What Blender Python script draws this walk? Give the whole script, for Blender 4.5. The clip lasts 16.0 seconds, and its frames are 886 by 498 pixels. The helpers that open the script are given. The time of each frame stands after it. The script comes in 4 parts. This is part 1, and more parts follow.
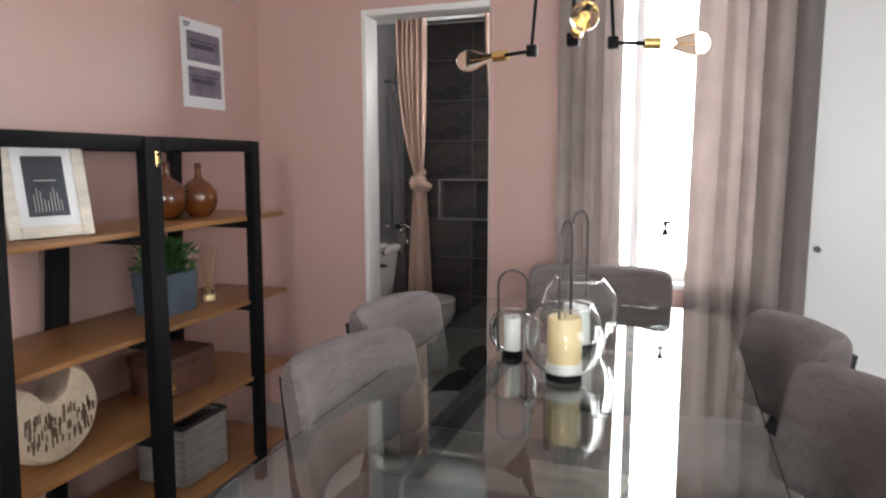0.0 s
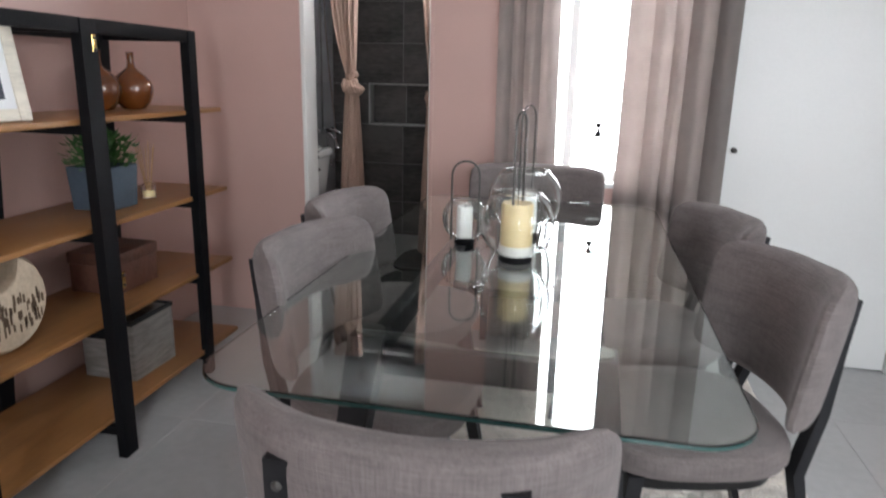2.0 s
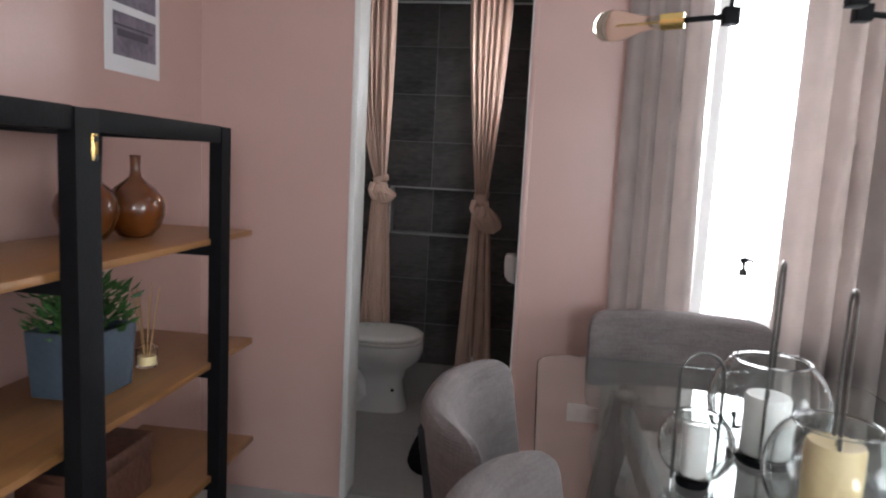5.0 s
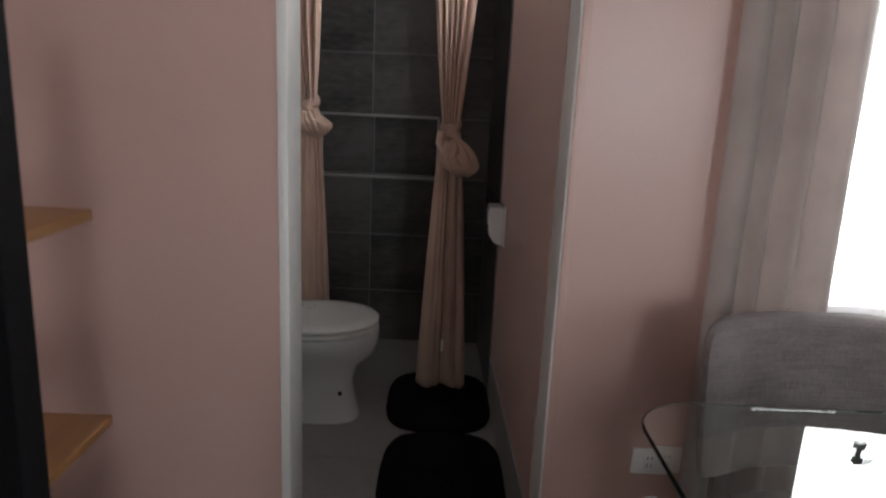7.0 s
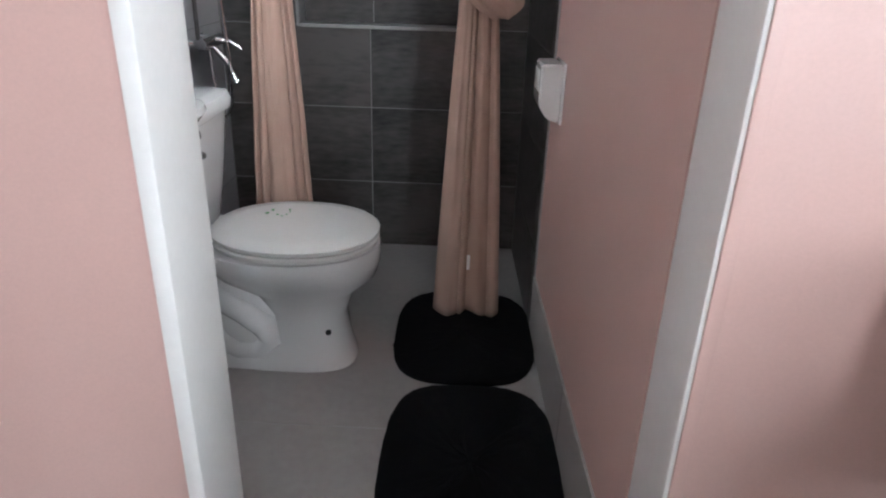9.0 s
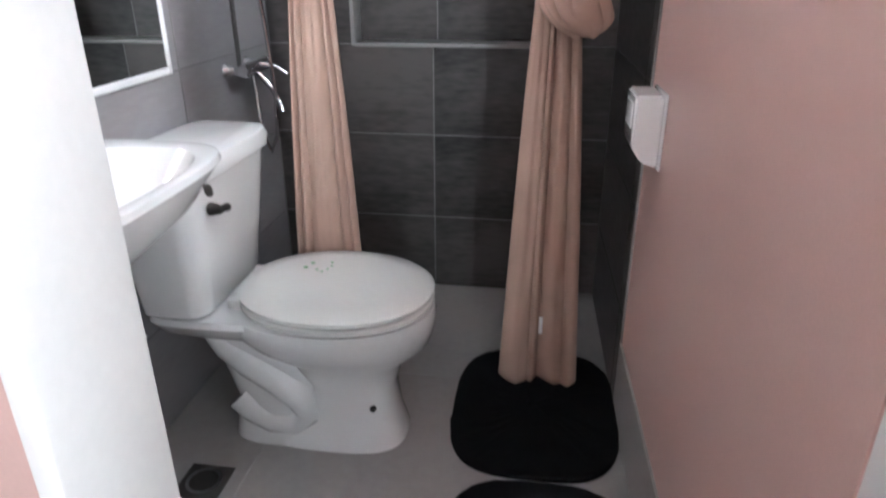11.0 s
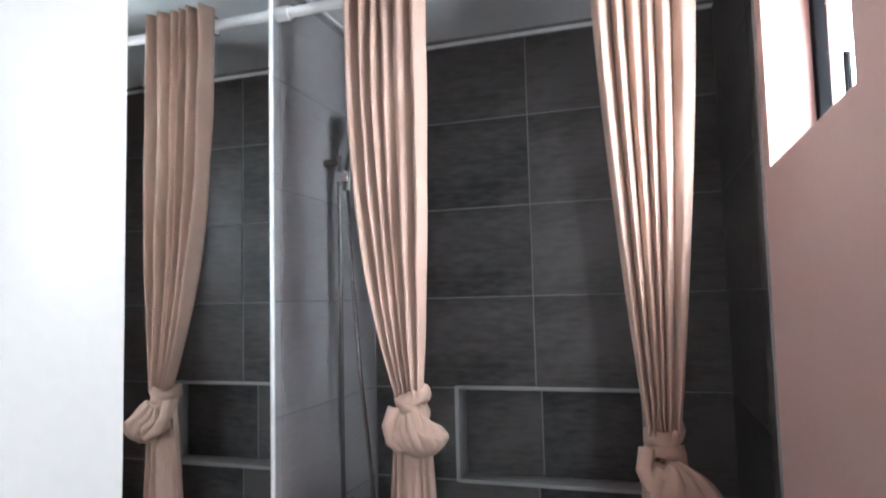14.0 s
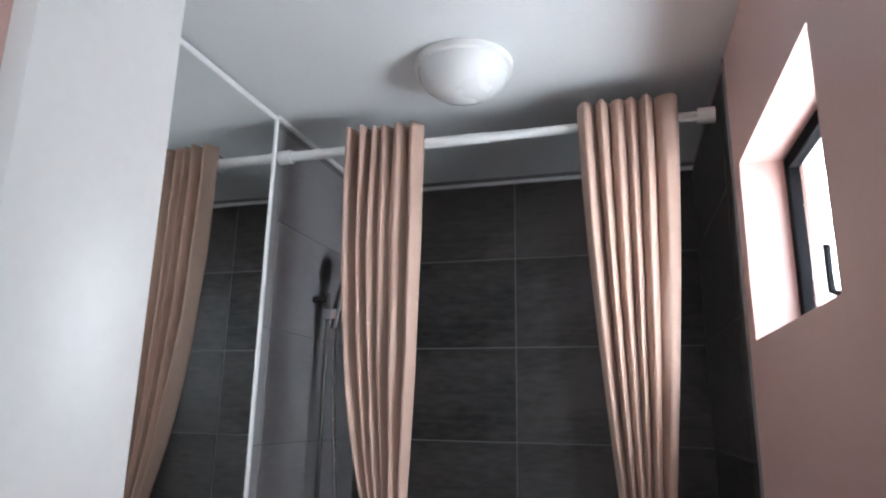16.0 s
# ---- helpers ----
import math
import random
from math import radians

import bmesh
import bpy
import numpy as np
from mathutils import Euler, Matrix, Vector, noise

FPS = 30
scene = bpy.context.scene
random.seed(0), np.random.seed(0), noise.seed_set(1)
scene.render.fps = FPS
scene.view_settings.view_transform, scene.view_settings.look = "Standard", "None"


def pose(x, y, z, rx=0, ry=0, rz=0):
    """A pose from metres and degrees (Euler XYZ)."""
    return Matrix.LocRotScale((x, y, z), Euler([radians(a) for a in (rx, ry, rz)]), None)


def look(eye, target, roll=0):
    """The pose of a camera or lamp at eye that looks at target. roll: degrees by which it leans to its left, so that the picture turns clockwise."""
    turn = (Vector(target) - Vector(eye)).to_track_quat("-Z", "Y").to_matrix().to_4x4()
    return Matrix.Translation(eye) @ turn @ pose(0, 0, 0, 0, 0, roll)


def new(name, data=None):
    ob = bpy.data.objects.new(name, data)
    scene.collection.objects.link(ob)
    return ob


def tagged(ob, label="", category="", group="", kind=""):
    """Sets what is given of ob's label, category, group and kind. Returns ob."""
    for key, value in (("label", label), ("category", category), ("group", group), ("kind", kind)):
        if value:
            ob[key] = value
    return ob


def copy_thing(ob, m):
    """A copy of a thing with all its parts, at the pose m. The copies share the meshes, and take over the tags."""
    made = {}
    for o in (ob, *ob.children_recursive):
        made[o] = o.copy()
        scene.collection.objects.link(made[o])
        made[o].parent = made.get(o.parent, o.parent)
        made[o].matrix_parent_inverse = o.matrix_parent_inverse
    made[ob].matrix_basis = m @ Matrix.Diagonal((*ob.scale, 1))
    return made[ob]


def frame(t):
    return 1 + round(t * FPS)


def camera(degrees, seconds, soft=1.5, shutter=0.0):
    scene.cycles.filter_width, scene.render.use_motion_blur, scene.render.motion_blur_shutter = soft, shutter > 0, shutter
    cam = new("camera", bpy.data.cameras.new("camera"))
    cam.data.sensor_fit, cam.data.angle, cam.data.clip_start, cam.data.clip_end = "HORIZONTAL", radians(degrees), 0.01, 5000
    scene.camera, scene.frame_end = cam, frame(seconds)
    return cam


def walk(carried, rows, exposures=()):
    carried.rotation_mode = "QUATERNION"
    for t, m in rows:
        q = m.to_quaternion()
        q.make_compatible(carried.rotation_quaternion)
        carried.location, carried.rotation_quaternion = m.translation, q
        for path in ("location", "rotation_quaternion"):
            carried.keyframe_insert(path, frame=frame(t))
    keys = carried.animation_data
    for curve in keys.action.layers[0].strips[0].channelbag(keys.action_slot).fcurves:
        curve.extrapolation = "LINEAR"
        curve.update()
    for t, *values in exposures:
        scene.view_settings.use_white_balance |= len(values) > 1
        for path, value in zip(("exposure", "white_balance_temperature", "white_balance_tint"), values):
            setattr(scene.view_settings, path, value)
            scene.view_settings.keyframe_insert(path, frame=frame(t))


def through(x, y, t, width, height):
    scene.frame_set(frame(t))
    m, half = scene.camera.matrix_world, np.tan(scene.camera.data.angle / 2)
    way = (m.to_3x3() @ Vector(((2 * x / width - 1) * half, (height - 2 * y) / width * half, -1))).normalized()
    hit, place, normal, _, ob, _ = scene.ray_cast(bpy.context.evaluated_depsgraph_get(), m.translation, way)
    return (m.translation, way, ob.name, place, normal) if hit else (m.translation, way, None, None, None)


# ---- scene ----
cam = camera(67.5, 16.0, soft=2.1, shutter=0.4)
PATH = [
    (0, (1.481, -4.909, 1.357), (0.826, -3.038, 1.093), -0.1),
    (0.5, (1.448, -4.993, 1.32), (0.933, -3.093, 0.963), 0.2),
    (1, (1.439, -5.041, 1.272), (1.03, -3.151, 0.761), 1.4),
    (1.5, (1.437, -5.058, 1.266), (1.067, -3.192, 0.65), 1.6),
    (2, (1.394, -5.029, 1.296), (0.997, -3.136, 0.785), 1.3),
    (2.5, (1.343, -4.94, 1.315), (0.894, -3.037, 0.896), 1.8),
    (3, (1.292, -4.812, 1.328), (0.793, -2.905, 0.987), 2.1),
    (3.5, (1.21, -4.723, 1.35), (0.773, -2.792, 1.061), 4.3),
    (4, (1.008, -4.63, 1.366), (0.711, -2.669, 1.109), 3.1),
    (4.5, (0.818, -4.515, 1.383), (0.556, -2.549, 1.123), 2.5),
    (4.7, (0.781, -4.439, 1.367), (0.483, -2.477, 1.117), 3.1),
    (6.8, (0.401, -3.473, 1.356), (0.389, -1.512, 0.963), 1.8),
    (7, (0.385, -3.373, 1.332), (0.383, -1.426, 0.875), 2.6),
    (7.5, (0.338, -3.112, 1.236), (0.411, -1.207, 0.633), 2.0),
    (8, (0.309, -2.925, 1.209), (0.419, -1.052, 0.516), 1.4),
    (8.5, (0.337, -2.74, 1.173), (0.364, -0.874, 0.453), 1.8),
    (8.7, (0.358, -2.674, 1.16), (0.352, -0.835, 0.374), 1.8),
    (10.8, (0.379, -2.238, 1.153), (0.124, -0.446, 0.302), 0.4),
    (11, (0.375, -2.234, 1.167), (0.095, -0.424, 0.363), -0.3),
    (11.5, (0.388, -2.206, 1.226), (0.01, -0.349, 0.587), -1.8),
    (12, (0.414, -2.161, 1.296), (-0.113, -0.287, 0.836), -2.6),
    (12.5, (0.414, -2.142, 1.387), (-0.17, -0.242, 1.167), -3.4),
    (13, (0.408, -2.147, 1.448), (-0.226, -0.251, 1.389), -3.1),
    (13.5, (0.408, -2.147, 1.474), (-0.242, -0.256, 1.527), -2.1),
    (14, (0.406, -2.153, 1.506), (-0.22, -0.259, 1.657), -1.4),
    (14.5, (0.401, -2.16, 1.535), (-0.231, -0.281, 1.801), -0.7),
    (15, (0.393, -2.166, 1.561), (-0.243, -0.306, 1.928), 0.4),
    (15.5, (0.393, -2.17, 1.59), (-0.231, -0.333, 2.077), 0.4),
    (16, (0.39, -2.183, 1.597), (-0.162, -0.322, 2.078), 1.0),
]
walk(cam, [(t, look(e, g, r)) for t, e, g, r in PATH],
     exposures=[(0, -.3, 6500, 10), (1.5, -.25, 6250, 9), (4.5, -.34, 6150, 9), (7, -.75, 6300, 8), (7.5, -.05, 6080, 7), (8.5, .8, 5800, 6), (11, 1.38, 5830, 8), (11.5, 1.25, 5820, 7), (12.5, 1.2, 5780, 6), (13, .97, 5720, 6), (14.5, .4, 5760, 6), (16, -.2, 5780, 7)])

# ---- world, sun and daylight at the openings ----
world = bpy.data.worlds.new("sky")
scene.world = world
world.use_nodes = True
wn = world.node_tree
sky = wn.nodes.new("ShaderNodeTexSky")
sky.sky_type, sky.sun_disc = 'NISHITA', False
sky.sun_elevation, sky.sun_rotation = radians(48), radians(200)
wn.links.new(sky.outputs[0], wn.nodes["Background"].inputs[0])
wn.nodes["Background"].inputs[1].default_value = 0.1
sun = new("sun", bpy.data.lights.new("sun", 'SUN'))
sun.data.energy, sun.data.angle, sun.data.color = 2.0, radians(4), (1, .96, .9)
sun.matrix_world = look((3, -12, 12), (1, 0, 0))


def daylight(name, eye, target, w, h, watts, tint=(1, .97, .95)):
    """The sky's light in a window's opening."""
    lamp = new(name, bpy.data.lights.new(name, 'AREA'))
    lamp.data.shape, lamp.data.size, lamp.data.size_y = 'RECTANGLE', w, h
    lamp.data.energy, lamp.data.color = watts, tint
    lamp.matrix_world = look(eye, target)
    return lamp


daylight("daylight_rear", (2.3, -8.12, 1.65), (1.8, 0, 1.2), .66, 1.35, 82, (.95, .98, 1))
# East fill added to brighten the room's right; its window is unseen.
daylight("daylight_east_assumed", (3.68, -5.0, 1.55), (0, -4.6, .9), 1.1, 1.2, 20, (.95, .98, 1))
daylight("daylight_dining", (1.55, -1.72, 1.5), (1.5, -6, 1.0), .66, 1.3, 34, (.97, .98, 1))
daylight("daylight_bath", (.772, -1.01, 1.925), (-.5, -1.12, 1.78), .47, .3, 7.2, (.95, .98, 1))


# ---- materials ----
def mat(name, colour, rough=.5, metal=0.0, vary=.06, scale=3.0, grain=120.0, bump=.02, spec=.5, stretch=(1, 1, 1), coat=0.0):
    m = bpy.data.materials.new(name)
    m.use_nodes = True
    n, l = m.node_tree.nodes, m.node_tree.links
    b = n["Principled BSDF"]
    tc, mp = n.new("ShaderNodeTexCoord"), n.new("ShaderNodeMapping")
    mp.inputs["Scale"].default_value = stretch
    l.new(tc.outputs["Object"], mp.inputs[0])
    big, fine = n.new("ShaderNodeTexNoise"), n.new("ShaderNodeTexNoise")
    big.inputs["Scale"].default_value, fine.inputs["Scale"].default_value = scale, grain
    big.inputs["Detail"].default_value, fine.inputs["Detail"].default_value = 5, 3
    info = n.new("ShaderNodeObjectInfo")
    for x in (big, fine):
        l.new(mp.outputs[0], x.inputs["Vector"])
    add = n.new("ShaderNodeMath")
    add.operation = 'MULTIPLY_ADD'
    l.new(fine.outputs[0], add.inputs[0])
    add.inputs[1].default_value = .5
    l.new(big.outputs[0], add.inputs[2])
    rnd = n.new("ShaderNodeMath")
    rnd.operation = 'MULTIPLY_ADD'
    l.new(info.outputs["Random"], rnd.inputs[0])
    rnd.inputs[1].default_value = .25
    l.new(add.outputs[0], rnd.inputs[2])
    ramp = n.new("ShaderNodeValToRGB")
    ramp.color_ramp.elements[0].position, ramp.color_ramp.elements[1].position = .45, 1.15
    lo = [max(c * (1 - vary * 2), 0) for c in colour]
    hi = [min(c * (1 + vary * 2), 1) for c in colour]
    ramp.color_ramp.elements[0].color, ramp.color_ramp.elements[1].color = (*lo, 1), (*hi, 1)
    l.new(rnd.outputs[0], ramp.inputs[0])
    l.new(ramp.outputs[0], b.inputs["Base Color"])
    rr = n.new("ShaderNodeMapRange")
    rr.inputs[3].default_value, rr.inputs[4].default_value = max(rough - .08, .02), min(rough + .1, 1)
    l.new(big.outputs[0], rr.inputs[0])
    l.new(rr.outputs[0], b.inputs["Roughness"])
    bp = n.new("ShaderNodeBump")
    bp.inputs["Strength"].default_value, bp.inputs["Distance"].default_value = min(bump * 10, 1), .004
    l.new(fine.outputs[0], bp.inputs["Height"])
    l.new(bp.outputs[0], b.inputs["Normal"])
    b.inputs["Metallic"].default_value = metal
    b.inputs["Specular IOR Level"].default_value = spec
    b.inputs["Coat Weight"].default_value = coat
    return m


def cloth(name, colour, weave=420.0, through=.0, vary=.08, bump=.06, slub=(1, 1, 1)):
    """Woven fabric; through: how much light passes it."""
    m = mat(name, colour, .9, vary=vary, scale=9, grain=weave, bump=bump, spec=.15, stretch=slub)
    n, l = m.node_tree.nodes, m.node_tree.links
    b = n["Principled BSDF"]
    b.inputs["Sheen Weight"].default_value = .25
    if through:
        tr, mx = n.new("ShaderNodeBsdfTranslucent"), n.new("ShaderNodeMixShader")
        l.new(b.inputs["Base Color"].links[0].from_socket, tr.inputs[0])
        mx.inputs[0].default_value = through
        l.new(b.outputs[0], mx.inputs[1])
        l.new(tr.outputs[0], mx.inputs[2])
        l.new(mx.outputs[0], n["Material Output"].inputs[0])
    return m


def glass(name, colour=(1, 1, 1), rough=0.0, ior=1.45):
    m = bpy.data.materials.new(name)
    m.use_nodes = True
    b = m.node_tree.nodes["Principled BSDF"]
    b.inputs["Base Color"].default_value = (*colour, 1)
    b.inputs["Transmission Weight"].default_value = 1
    b.inputs["Roughness"].default_value, b.inputs["IOR"].default_value = rough, ior
    return m


def glow(name, colour, power):
    m = bpy.data.materials.new(name)
    m.use_nodes = True
    b = m.node_tree.nodes["Principled BSDF"]
    b.inputs["Base Color"].default_value = (*colour, 1)
    b.inputs["Emission Color"].default_value = (*colour, 1)
    b.inputs["Emission Strength"].default_value = power
    return m


PINK = mat("pink_wall_paint", (.58, .385, .34), .34, vary=.035, scale=1.6, grain=220, bump=.004)
WHITE = mat("white_paint", (.88, .88, .87), .4, vary=.015, scale=2, grain=90, bump=.004)
CREAM = mat("cream_gloss_paint", (.80, .785, .76), .38, vary=.02, scale=2, grain=90, bump=.004)
CEIL = mat("ceiling_paint", (.72, .735, .73), .7, vary=.02, bump=.01)
FLOOR = mat("porcelain_tile", (.45, .45, .45), .1, vary=.05, scale=1.6, grain=30, bump=.003)
GROUT = mat("light_grout", (.38, .375, .37), .8)
BFLOOR = mat("grey_floor_tile", (.33, .315, .30), .38, vary=.06, scale=2.5, grain=40, bump=.01)
TILE = mat("charcoal_slate_tile", (.048, .042, .039), .42, vary=.38, scale=3.2, grain=38, bump=.03, stretch=(.45, .45, 1.6))
TILE.node_tree.nodes["Color Ramp"].color_ramp.elements[0].position = .62
TILE.node_tree.nodes["Color Ramp"].color_ramp.elements[1].position = 1.08
TGROUT = mat("tile_grout", (.21, .205, .20), .8)
# Same slate tile, lightened: sheen at a glancing angle put into the colour.
WTILE = mat("lightened_slate_tile", (.275, .262, .262), .3, vary=.07, scale=4, grain=38, bump=.01, stretch=(.45, .45, 1.6))
TRIM = mat("tile_trim", (.30, .29, .28), .4)
WINBLACK = mat("matt_black_aluminium", (.008, .008, .009), .9, vary=.1, spec=.04)
OAK = mat("honey_oak", (.25, .117, .041), .38, vary=.16, scale=3.5, grain=55, bump=.02, stretch=(9, .6, 9))
BLACK = mat("black_painted_wood", (.005, .005, .006), .55, vary=.15, scale=12, grain=120, bump=.02, spec=.14)
CHARWOOD = mat("black_chair_wood", (.009, .009, .011), .42, vary=.15, scale=14, grain=90, bump=.015, spec=.3)
CHAIR = cloth("grey_taupe_upholstery", (.155, .132, .128), 150, vary=.10, bump=.03, slub=(1.0, 1.0, 3.0))
CHAIR.node_tree.nodes["Principled BSDF"].inputs["Sheen Weight"].default_value = .12


def weave(m, along=16.0, across=300.0, depth=.17):
    """Slubby yarns in two directions, lighter and darker than the cloth."""
    n, l = m.node_tree.nodes, m.node_tree.links
    b, tc = n["Principled BSDF"], n["Texture Coordinate"]
    yarns = []
    for scale in ((along, along, across), (across, across, along)):
        mp, tx = n.new("ShaderNodeMapping"), n.new("ShaderNodeTexNoise")
        mp.inputs["Scale"].default_value = scale
        tx.inputs["Scale"].default_value, tx.inputs["Detail"].default_value = 1.0, 2.0
        l.new(tc.outputs["Object"], mp.inputs[0])
        l.new(mp.outputs[0], tx.inputs["Vector"])
        yarns.append(tx)
    both = n.new("ShaderNodeMath")
    both.operation = 'ADD'
    l.new(yarns[0].outputs[0], both.inputs[0])
    l.new(yarns[1].outputs[0], both.inputs[1])
    span = n.new("ShaderNodeMapRange")
    span.inputs[1].default_value, span.inputs[2].default_value = .7, 1.3
    span.inputs[3].default_value, span.inputs[4].default_value = 1 - depth, 1 + depth
    l.new(both.outputs[0], span.inputs[0])
    mx = n.new("ShaderNodeVectorMath")
    mx.operation = 'SCALE'
    l.new(b.inputs["Base Color"].links[0].from_socket, mx.inputs[0])
    l.new(span.outputs[0], mx.inputs["Scale"])
    l.new(mx.outputs[0], b.inputs["Base Color"])
    l.new(both.outputs[0], n["Bump"].inputs["Height"])


weave(CHAIR)
DRAPE = cloth("taupe_drapery", (.41, .365, .345), 380, through=.52, vary=.05)
SHOWER = cloth("tan_shower_curtain", (.43, .298, .238), 500, vary=.04, bump=.02)
SHOWER.node_tree.nodes["Principled BSDF"].inputs["Sheen Weight"].default_value = .05
RUG = cloth("beige_shag", (.68, .62, .57), 220, vary=.25, bump=.1)
MAT = cloth("black_bath_mat", (.003, .003, .004), 300, vary=.25, bump=.1)
MAT.node_tree.nodes["Principled BSDF"].inputs["Sheen Weight"].default_value = 0
CERAMIC = mat("white_ceramic", (.80, .80, .79), .09, vary=.015, scale=3, bump=.0, coat=.6)
PLASTIC = mat("white_plastic", (.8, .8, .78), .3, vary=.02)
SEAT = mat("toilet_seat_plastic", (.74, .74, .71), .2, vary=.02)
CHROME = mat("chrome", (.75, .75, .77), .1, metal=1, vary=.03)
STEEL = mat("dark_steel", (.10, .095, .09), .3, metal=.8, vary=.1)
BRASS = mat("brass", (.78, .55, .20), .22, metal=1, vary=.08)
VASE = mat("amber_glazed_ceramic", (.11, .031, .006), .09, vary=.25, scale=6, grain=25, bump=.01, coat=.7)
SLATE = mat("slate_blue_planter", (.065, .088, .118), .75, vary=.12, scale=9, grain=80, bump=.04)
LEAF = mat("green_leaf", (.035, .10, .022), .5, vary=.35, scale=20)
SOIL = mat("soil", (.03, .02, .015), .95, vary=.3, scale=40, bump=.1)
BROWN = mat("dark_brown_leather_box", (.10, .042, .028), .5, vary=.25, scale=18, grain=60, bump=.08)
GREYBOX = mat("grey_woven_box", (.22, .20, .185), .7, vary=.25, scale=10, grain=150, bump=.08, stretch=(1, 1, 6))
DARKIN = mat("matt_dark", (.02, .02, .02), .8)
STONE = mat("cream_carved_ceramic", (.52, .42, .31), .55, vary=.12, scale=12, grain=80, bump=.04)
# Shade inside the vase's carved strokes, put into the colour.
CARVE = mat("painted_carving_shade", (.10, .065, .04), .8, vary=.2)
FRAMEW = mat("whitewashed_frame", (.66, .61, .52), .5, vary=.12, scale=7, grain=60, bump=.03, stretch=(1, 1, 5))
PHOTO = mat("dark_photo", (.05, .055, .065), .25, vary=.3, scale=9)
PALE = mat("pale_print", (.5, .5, .48), .4)
PAPER = mat("poster_paper", (.82, .82, .83), .5, vary=.02)
INK = mat("grey_violet_print", (.17, .15, .19), .45, vary=.25, scale=14, grain=60)
DARKINK = mat("dark_violet_print", (.06, .052, .075), .45, vary=.2)
WAXW = mat("white_wax", (.82, .80, .76), .5, vary=.02)
WAXC = mat("cream_wax", (.72, .56, .30), .5, vary=.05)
REED = mat("reed", (.45, .27, .13), .8)
GREEN = mat("green_print", (.15, .36, .17), .5)
OUT = glow("bright_sky_backdrop", (1, 1, 1), 3.2)
SHADE = mat("opal_glass_shade", (.72, .73, .72), .25, vary=.02)
GLASS = glass("clear_glass", (.97, .99, .985))
TABLEGLASS = glass("green_tinted_table_glass", (.86, .93, .905), 0.0, 1.5)
GLASSEDGE = mat("polished_green_glass_edge", (.03, .075, .07), .12, vary=.1)
FROST = glass("window_glass", (1, 1, 1), 0.0, 1.1)
AMBER = glass("amber_bulb_glass", (1, .93, .80), 0.0, 1.15)
SILVER = mat("mirror_silver", (.86, .88, .87), .02, metal=1, vary=0.0, bump=0)
SILVER.node_tree.nodes["Principled BSDF"].inputs["Roughness"].links and SILVER.node_tree.links.remove(SILVER.node_tree.nodes["Principled BSDF"].inputs["Roughness"].links[0])
SILVER.node_tree.nodes["Principled BSDF"].inputs["Roughness"].default_value = .01


# ---- mesh helpers ----
def box(bm, x0, x1, y0, y1, z0, z1, bev=0.0, seg=2):
    r = bmesh.ops.create_cube(bm, size=1)
    for v in r["verts"]:
        v.co = Vector(((x0 + x1) / 2 + v.co.x * (x1 - x0), (y0 + y1) / 2 + v.co.y * (y1 - y0), (z0 + z1) / 2 + v.co.z * (z1 - z0)))
    if bev:
        es = list({e for v in r["verts"] for e in v.link_edges})
        bmesh.ops.bevel(bm, geom=es, offset=bev, segments=seg, affect='EDGES', profile=.5)
    return bm


def boxm(x0, x1, y0, y1, z0, z1, bev=0.0, seg=2):
    return box(bmesh.new(), x0, x1, y0, y1, z0, z1, bev, seg)


def ring_loft(bm, rings, cap=True, closed=True):
    vs = [[bm.verts.new(p) for p in r] for r in rings]
    n = len(vs[0])
    for a, b in zip(vs, vs[1:]):
        for i in range(n if closed else n - 1):
            bm.faces.new((a[i], a[(i + 1) % n], b[(i + 1) % n], b[i]))
    if cap:
        bm.faces.new(vs[0][::-1])
        bm.faces.new(vs[-1])
    return bm


def lathe(bm, prof, seg=32, c=(0, 0), cap=True):
    return ring_loft(bm, [[(c[0] + r * math.cos(2 * math.pi * i / seg), c[1] + r * math.sin(2 * math.pi * i / seg), z)
                           for i in range(seg)] for r, z in prof], cap)


def tube(bm, pts, r, seg=8, r2=None):
    pts = [Vector(p) for p in pts]
    rings, up = [], Vector((.13, .21, 1)).normalized()
    for i, p in enumerate(pts):
        d = (pts[min(i + 1, len(pts) - 1)] - pts[max(i - 1, 0)]).normalized()
        if abs(d.dot(up)) > .97:
            up = Vector((1, .1, .2)).normalized()
        a = d.cross(up).normalized()
        b = d.cross(a)
        up = -b if abs(b.dot(up)) > .3 and b.dot(up) < 0 else up
        k = r if r2 is None else r + (r2 - r) * i / (len(pts) - 1)
        rings.append([p + (a * math.cos(2 * math.pi * j / seg) + b * math.sin(2 * math.pi * j / seg)) * k for j in range(seg)])
    return ring_loft(bm, rings)


def oval(cx, cy, z, rx, ry, n=36, p=2.0, front=1.0):
    """A superellipse ring; front stretches its +x half."""
    out = []
    for i in range(n):
        a = 2 * math.pi * i / n
        c, s = math.cos(a), math.sin(a)
        x = math.copysign(abs(c) ** (2 / p), c) * rx
        out.append((cx + (x * front if x > 0 else x), cy + math.copysign(abs(s) ** (2 / p), s) * ry, z))
    return out


def mesh(name, bm, material, smooth=True):
    bmesh.ops.recalc_face_normals(bm, faces=bm.faces)
    me = bpy.data.meshes.new(name)
    bm.to_mesh(me)
    bm.free()
    me.materials.append(material)
    if smooth:
        me.shade_smooth()
        me.set_sharp_from_angle(angle=radians(38))
    return me


def part(name, bm, material, parent, label="", smooth=True):
    ob = new(name, mesh(name, bm, material, smooth))
    ob.parent = parent
    if label:
        ob["label"] = label
    return ob


